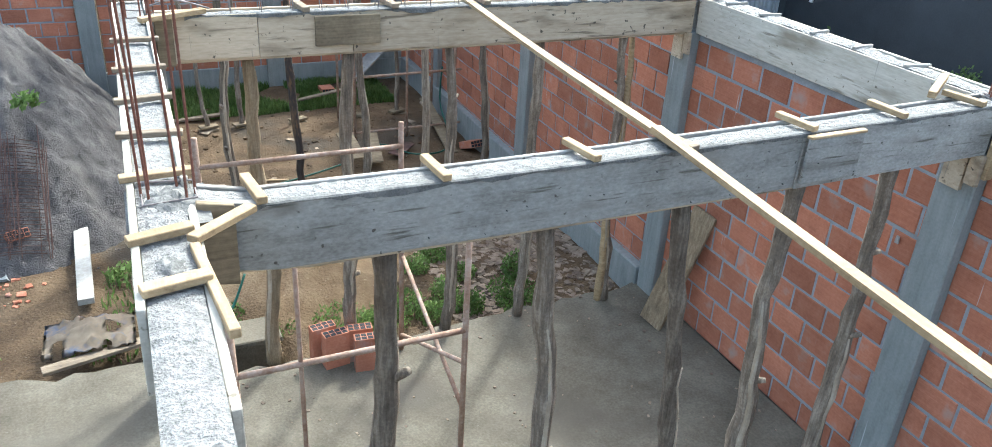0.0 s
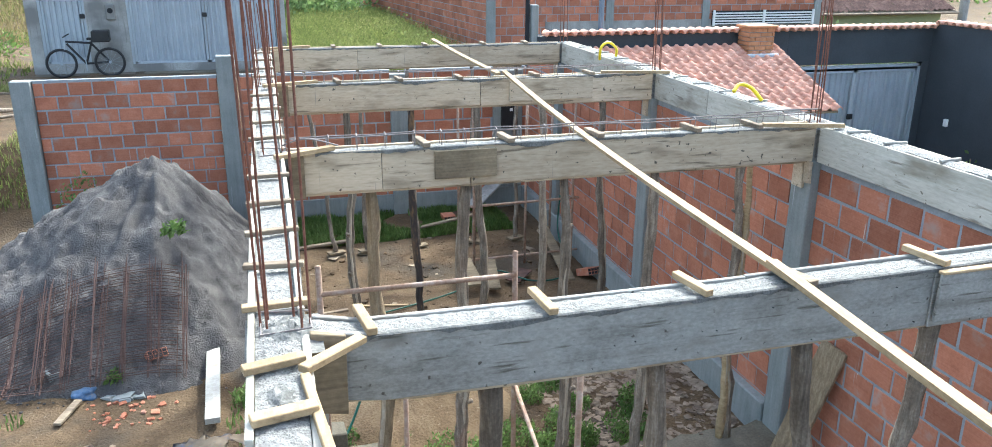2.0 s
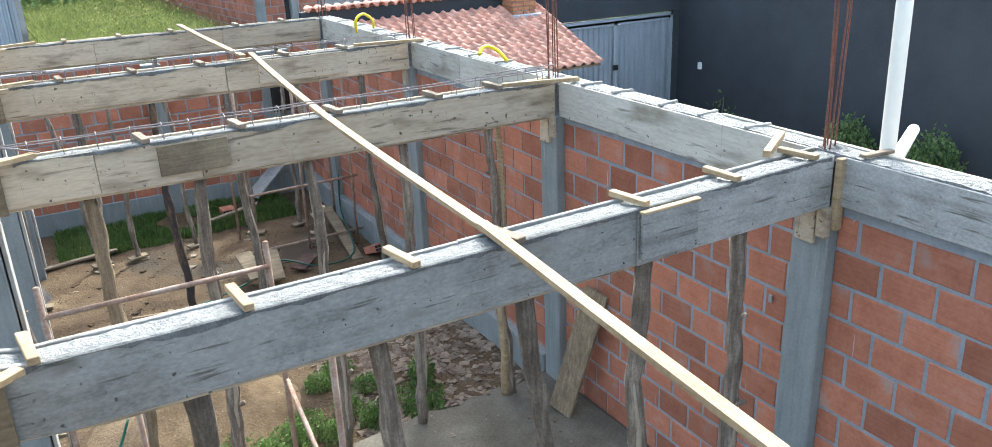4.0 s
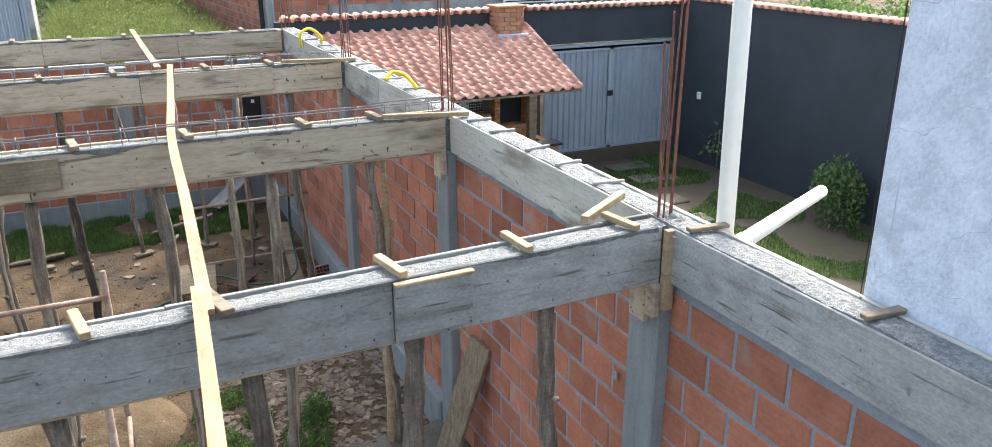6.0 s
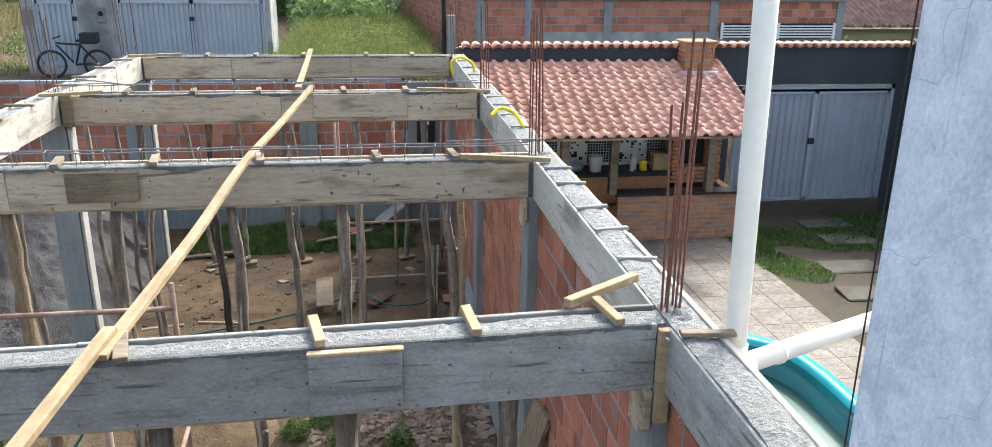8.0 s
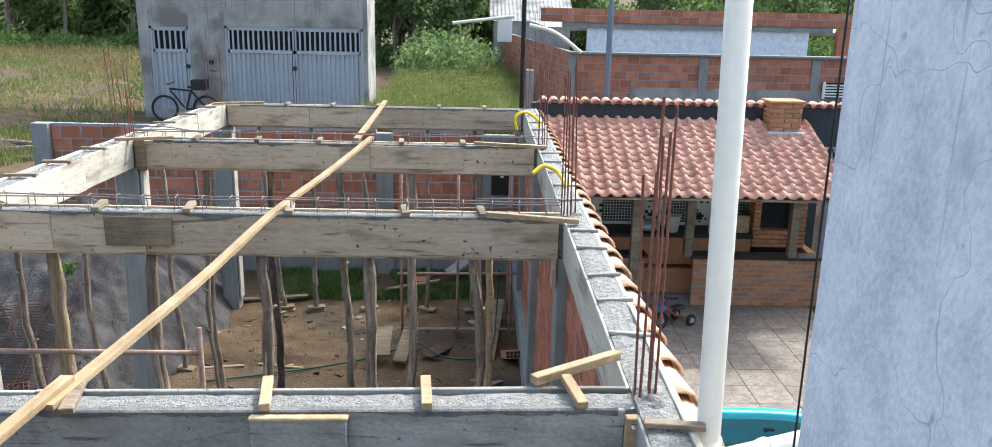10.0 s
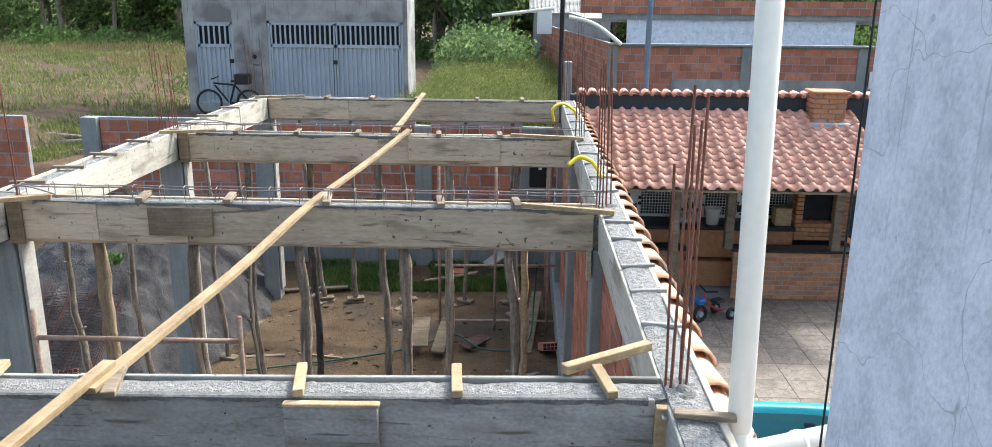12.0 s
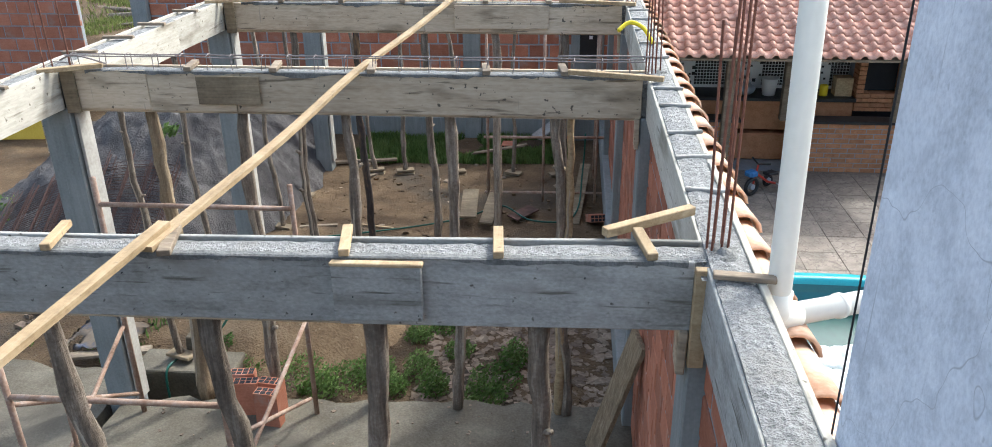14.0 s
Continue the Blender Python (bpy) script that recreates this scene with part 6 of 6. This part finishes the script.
part("label_plate", boxm(0.0, 0.05, -0.036, -0.03, 0.08, 0.13), "white_tile", wb)
tagged(part("wall_switch", boxm(11.7, 11.75, 12.3, 12.38, 1.05, 1.18, 0.006), "white_tile"), "small white switch plate on the black wall", "switch")
tagged(part("green_hose", tube(curve_pts([(0.4, 8.9, 0.02), (1.6, 9.3, 0.03), (2.3, 9.6, 0.06), (2.7, 9.9, 0.1), (3.1, 9.6, 0.04), (3.6, 9.75, 0.05), (3.7, 10.4, 0.4), (3.72, 10.4, 0.9)], 6), 0.011, 8), "green_hose", smooth=True), "green garden hose trailing over the earth", "hose")
tagged(part("green_hose", tube(curve_pts([(0.6, 6.6, 0.42), (0.45, 6.4, 0.22), (0.26, 6.15, 0.18), (0.22, 5.98, 0.15), (0.25, 5.9, -0.1), (0.3, 5.85, -0.4)], 6), 0.011, 8), "green_hose", smooth=True), "green garden hose over the cement tank", "hose")
# cement tank in the earth beside the slab
tk = thing("cement_tank", "low grey cement tank half sunk in earth", "tank", (0, 0, 0))
part("lid", boxm(-0.1, 0.78, 5.98, 6.32, 0.1, 0.16, 0.01, 0.012), "concrete_floor", tk)
part("tank_wall", boxm(-0.05, 0.75, 6.06, 6.3, -0.5, 0.1, 0.01), "concrete_floor", tk)
part("cheek", boxm(0.3, 0.44, 6.2, 6.42, 0.155, 0.35, 0.01, 0.01), "concrete_floor", tk)
tagged(part("wall_rag", boxm(4.04, 4.048, 3.37, 3.4, 1.8, 1.85, 0.003, 0.004), "plaster"), "scrap of white plastic stuck on the block wall", "rag")


# ---- vegetation ----
def blades(name, n, place, height, width, material, label, seed, lean=0.35, kind="stuff", cat="grass"):
    """Many thin bent blades; place(rng) gives x, y, z or None."""
    rng = random.Random(seed)
    V, F = [], []
    for _ in range(n):
        p = place(rng)
        if p is None:
            continue
        x, y, z = p
        a = rng.uniform(0, 2 * math.pi)
        hh, w_ = rng.uniform(*height), rng.uniform(*width)
        lx, ly = lean * hh * rng.uniform(-1, 1), lean * hh * rng.uniform(-1, 1)
        cx, cy = math.cos(a) * w_ / 2, math.sin(a) * w_ / 2
        i = len(V)
        V += [(x - cx, y - cy, z), (x + cx, y + cy, z), (x + cx * 0.7 + lx * 0.4, y + cy * 0.7 + ly * 0.4, z + hh * 0.6), (x - cx * 0.7 + lx * 0.4, y - cy * 0.7 + ly * 0.4, z + hh * 0.6), (x + lx, y + ly, z + hh)]
        F += [(i, i + 1, i + 2, i + 3), (i + 3, i + 2, i + 4)]
    me = bpy.data.meshes.new(name)
    me.from_pydata(V, [], F)
    me.materials.append(M[material])
    return tagged(new(name, me), label, cat, kind=kind)


def in_box(x0, x1, y0, y1, dens=None, z=None):
    def f_(r):
        x, y = r.uniform(x0, x1), r.uniform(y0, y1)
        if dens and noise.noise(Vector((x * dens[0], y * dens[0], 7))) < dens[1]:
            return None
        return x, y, (z if z is not None else ground_z(x, y)) - 0.01
    return f_


blades("lawn_grass", 26000, in_box(0.3, 3.5, 11.75, 13.0, (1.3, -0.15)), (0.05, 0.13), (0.012, 0.024), "weed", "short bright green grass in the far room", 1)
blades("yard_grass", 42000, in_box(8.35, 11.7, 5.0, 12.9, (0.9, 0.0), ZN), (0.03, 0.075), (0.012, 0.026), "weed", "patchy green lawn grass", 2)
blades("field_grass", 38000, in_box(-32, -5.5, 19, 46, (0.16, 0.08)), (0.1, 0.42), (0.02, 0.045), "straw", "dry straw-coloured field grass", 3, 0.5)
blades("field_grass", 60000, in_box(-30, -5.2, 15.5, 46, (0.6, -0.22)), (0.04, 0.2), (0.02, 0.04), "tall_weed", "low green field grass among bare earth", 4, 0.6)
blades("tall_grass", 40000, in_box(0.8, 4.5, 18, 34), (0.3, 0.85), (0.015, 0.035), "tall_weed", "tall yellow-green grass beside the brick house", 5, 0.6)
blades("field_grass", 16000, in_box(-6.5, -3.0, 13.6, 20, (0.7, 0.12)), (0.05, 0.16), (0.012, 0.025), "tall_weed", "low grass on the rise behind the wall", 6, 0.5)
blades("weeds", 1500, in_box(-2.6, -0.2, 6.15, 8.0, (1.6, 0.22)), (0.05, 0.14), (0.012, 0.025), "weed", "low green weeds on the earth", 7)


def leafy(name, n, centres, leaf, material, label, seed, cat="plant", kind=""):
    """Small leaves in clumps round centres (x, y, z, radius, height)."""
    rng = random.Random(seed)
    V, F = [], []
    for cx, cy, cz, R, H in centres:
        for _ in range(n):
            a, d = rng.uniform(0, 2 * math.pi), R * math.sqrt(rng.random())
            p = Vector((cx + d * math.cos(a), cy + d * math.sin(a), cz + H * rng.random() * (1 - 0.5 * d / R)))
            nx = Vector((rng.uniform(-1, 1), rng.uniform(-1, 1), rng.uniform(-0.3, 1.0))).normalized()
            u = nx.orthogonal().normalized() * leaf * rng.uniform(0.6, 1.3)
            w_ = nx.cross(u) * 0.55
            i = len(V)
            V += [tuple(p), tuple(p + u * 0.5 + w_ * 0.5), tuple(p + u), tuple(p + u * 0.5 - w_ * 0.5)]
            F.append((i, i + 1, i + 2, i + 3))
    me = bpy.data.meshes.new(name)
    me.from_pydata(V, [], F)
    me.materials.append(M[material])
    return tagged(new(name, me), label, cat, kind=kind)


rw = random.Random(12)
patch = [(x, y, -0.03, rw.uniform(0.12, 0.25), rw.uniform(0.1, 0.28)) for x, y in ((0.6, 6.15), (0.75, 6.35), (0.95, 6.5), (1.5, 6.2), (1.7, 6.35), (1.9, 6.5), (2.1, 6.3), (2.3, 6.55), (2.45, 6.3), (2.2, 6.9), (2.45, 7.1), (2.95, 6.5), (3.1, 6.6), (2.9, 6.25), (1.3, 6.35), (0.5, 6.6), (2.6, 6.7), (3.0, 8.0), (1.2, 8.3))]
patch = [(x, y - 0.17 if x > 1.25 and y < 6.6 else y, z, r, hh) for x, y, z, r, hh in patch if not (x < 0.9 and y < 6.3)]
leafy("weed_patch", 620, patch, 0.036, "weed", "dense leafy green weeds at the slab edge", 13, kind="stuff")
leafy("weed_patch", 150, [(-1.0, 9.0, 1.25, 0.12, 0.1), (-2.6, 12.6, 0.6, 0.3, 0.5), (-3.2, 11.0, 0.1, 0.35, 0.4), (-3.3, 9.2, 0.0, 0.3, 0.4), (-0.35, 7.6, 0.0, 0.16, 0.12), (-1.6, 8.1, 0.1, 0.08, 0.1), (-3.6, 8.4, 0, 0.3, 0.3)], 0.06, "weed", "scattered leafy weeds around the sand heap", 14, kind="stuff")
for y_, r_, h_, sd_ in ((8.45, 0.34, 1.15, 15), (7.05, 0.36, 1.2, 17)):
    leafy("shrub", 900, [(11.32, y_, ZN, r_, h_), (11.3, y_ + 0.1, ZN + 0.4, r_, h_ * 0.6)], 0.075, "leaf", "dark green shrub against the black wall", sd_)
leafy("seedling", 60, [(11.6, 11.55, ZN + 0.3, 0.25, 0.6)], 0.1, "leaf", "thin leafy seedling against the black wall", 16)
loose_rod([(11.6, 11.55, ZN), (11.62, 11.55, 0.65)], 0.01, "thin plant stem against the black wall", "trunk", "plant_stem", "plant")


def tree(seed, height=6.0, crown=2.2, label="leafy green tree at the field edge", leaves=2600, leaf=0.26):
    rng = random.Random(seed)
    t = thing("tree", label, "tree", (0, 0, 0), "background trees")
    top = height * 0.6
    bm = tube(curve_pts([(0, 0, -0.3), (rng.uniform(-0.2, 0.2), rng.uniform(-0.2, 0.2), top * 0.5), (rng.uniform(-0.4, 0.4), rng.uniform(-0.4, 0.4), top)], 4), [0.14 - 0.01 * i for i in range(9)], 7)
    tips = []
    for k_ in range(6):
        a = 2 * math.pi * k_ / 6 + rng.uniform(-0.4, 0.4)
        z0 = top * rng.uniform(0.45, 0.95)
        tip = (crown * 0.7 * math.cos(a), crown * 0.7 * math.sin(a), z0 + height * rng.uniform(0.1, 0.35))
        tube([(0, 0, z0), (tip[0] * 0.5, tip[1] * 0.5, (z0 + tip[2]) / 2 + 0.2), tip], [0.06, 0.04, 0.015], 5, bm)
        tips.append(tip)
    part("trunk", bm, "trunk", t, smooth=True)
    V, F = [], []
    cs = [(*tp, rng.uniform(0.7, 1.2)) for tp in tips] + [(rng.uniform(-1, 1) * crown * 0.6, rng.uniform(-1, 1) * crown * 0.6, height * rng.uniform(0.35, 1.0), rng.uniform(0.6, 1.2)) for _ in range(9)]
    for _ in range(leaves):
        cx, cy, cz, R = cs[rng.randrange(len(cs))]
        d = Vector((rng.gauss(0, 1), rng.gauss(0, 1), rng.gauss(0, 1))).normalized() * R * rng.random() ** 0.4
        p = Vector((cx, cy, cz)) + d
        nx = Vector((rng.uniform(-1, 1), rng.uniform(-1, 1), rng.uniform(-0.2, 1))).normalized()
        u = nx.orthogonal().normalized() * leaf * rng.uniform(0.6, 1.4)
        w_ = nx.cross(u) * 0.6
        i = len(V)
        V += [tuple(p), tuple(p + u * 0.5 + w_ * 0.5), tuple(p + u), tuple(p + u * 0.5 - w_ * 0.5)]
        F.append((i, i + 1, i + 2, i + 3))
    me = bpy.data.meshes.new("crown")
    me.from_pydata(V, [], F)
    me.materials.append(M["leaf"])
    c = new("crown", me)
    c.parent = t
    return t


base = [tree(s_, rng_h, rng_c) for s_, rng_h, rng_c in ((1, 6.0, 2.2), (2, 7.5, 2.6), (3, 5.0, 2.4))]
rt = random.Random(21)
spots = []
for i in range(34):
    spots.append((-36 + 1.25 * i + rt.uniform(-0.6, 0.6), 46 + rt.uniform(-2, 5)))
for i in range(16):
    spots.append((-0.6 + 0.2 * i + rt.uniform(-0.5, 0.3), 41 + rt.uniform(-2.5, 8)))
for i in range(16):
    spots.append((8 + 3.2 * i + rt.uniform(-1, 1), 46 + rt.uniform(-4, 8)))
for n_, (x, y) in enumerate(spots):
    m = Matrix.Translation((x, y, ground_z(x, y))) @ Matrix.Rotation(rt.uniform(0, 6.3), 4, "Z") @ Matrix.Diagonal((1, 1, 1, 1))
    b_ = base[n_ % 3]
    if n_ < 3:
        b_.matrix_basis = m
    else:
        copy_thing(b_, m)
leafy("undergrowth", 420, [(rt.uniform(-34, 3), rt.uniform(40, 47), 1.2, rt.uniform(0.9, 1.7), rt.uniform(0.8, 1.9)) for _ in range(70)], 0.22, "weed", "dense green undergrowth at the foot of the trees", 31, cat="bushes", kind="stuff")
leafy("undergrowth", 420, [(rt.uniform(0.8, 3.3), rt.uniform(31, 37), 1.2, 1.1, 2.2) for _ in range(18)], 0.2, "leaf", "dense dark undergrowth behind the tall grass", 32, cat="bushes", kind="stuff")
leafy("undergrowth", 300, [(rt.uniform(16, 40), rt.uniform(40, 48), 1.2, 1.8, 2.4) for _ in range(24)], 0.25, "weed", "sunlit green bushes behind the tiled house", 33, cat="bushes", kind="stuff")
leafy("tall_weeds", 150, [(rt.uniform(0.9, 3.9), rt.uniform(19, 31), 1.15, rt.uniform(0.4, 0.8), rt.uniform(0.6, 1.4)) for _ in range(130)], 0.08, "tall_weed", "bushy yellow-green weeds beside the brick house", 34, cat="weeds", kind="stuff")
leafy("tall_weeds", 120, [(rt.uniform(-26, -5.5), rt.uniform(24, 40) , 1.15, rt.uniform(0.4, 0.9), rt.uniform(0.3, 0.9)) for _ in range(110)], 0.12, "weed", "scattered green weeds over the field", 35, cat="weeds", kind="stuff")
leafy("undergrowth", 420, [(rt.uniform(-42, 12), rt.uniform(49, 53), rt.uniform(1.0, 3.0), 1.8, 3.2) for _ in range(120)], 0.35, "leaf", "dense dark green thicket behind the trees", 36, cat="bushes", kind="stuff")
leafy("undergrowth", 420, [(rt.uniform(16, 60), rt.uniform(52, 58), rt.uniform(1.0, 3.0), 2.4, 4.2) for _ in range(60)], 0.4, "weed", "dense green thicket behind the tiled house", 37, cat="bushes", kind="stuff")
leafy("undergrowth", 420, [(rt.uniform(13.5, 26), rt.uniform(14.5, 19.5), 0.9, 0.9, 1.6) for _ in range(26)], 0.14, "weed", "green bushes beyond the black wall", 38, cat="bushes", kind="stuff")
# fallen logs on the rise
for p, q, r in (((-5.6, 16.2, 1.27), (-4.3, 16.5, 1.28), 0.06), ((-6.8, 17.0, 1.28), (-5.2, 16.7, 1.3), 0.07), ((-5.0, 15.4, 1.25), (-3.6, 16.3, 1.3), 0.03), ((-6.5, 18.5, 1.3), (-4.6, 18.1, 1.32), 0.03)):
    tagged(part("fallen_log", tube([p, ((p[0] + q[0]) / 2, (p[1] + q[1]) / 2, p[2] + 0.03), q], [r, r * 0.9, r * 0.6], 8, None, 0.1), "trunk", smooth=True), "grey dead branch lying on the rise", "log", "dead branches")
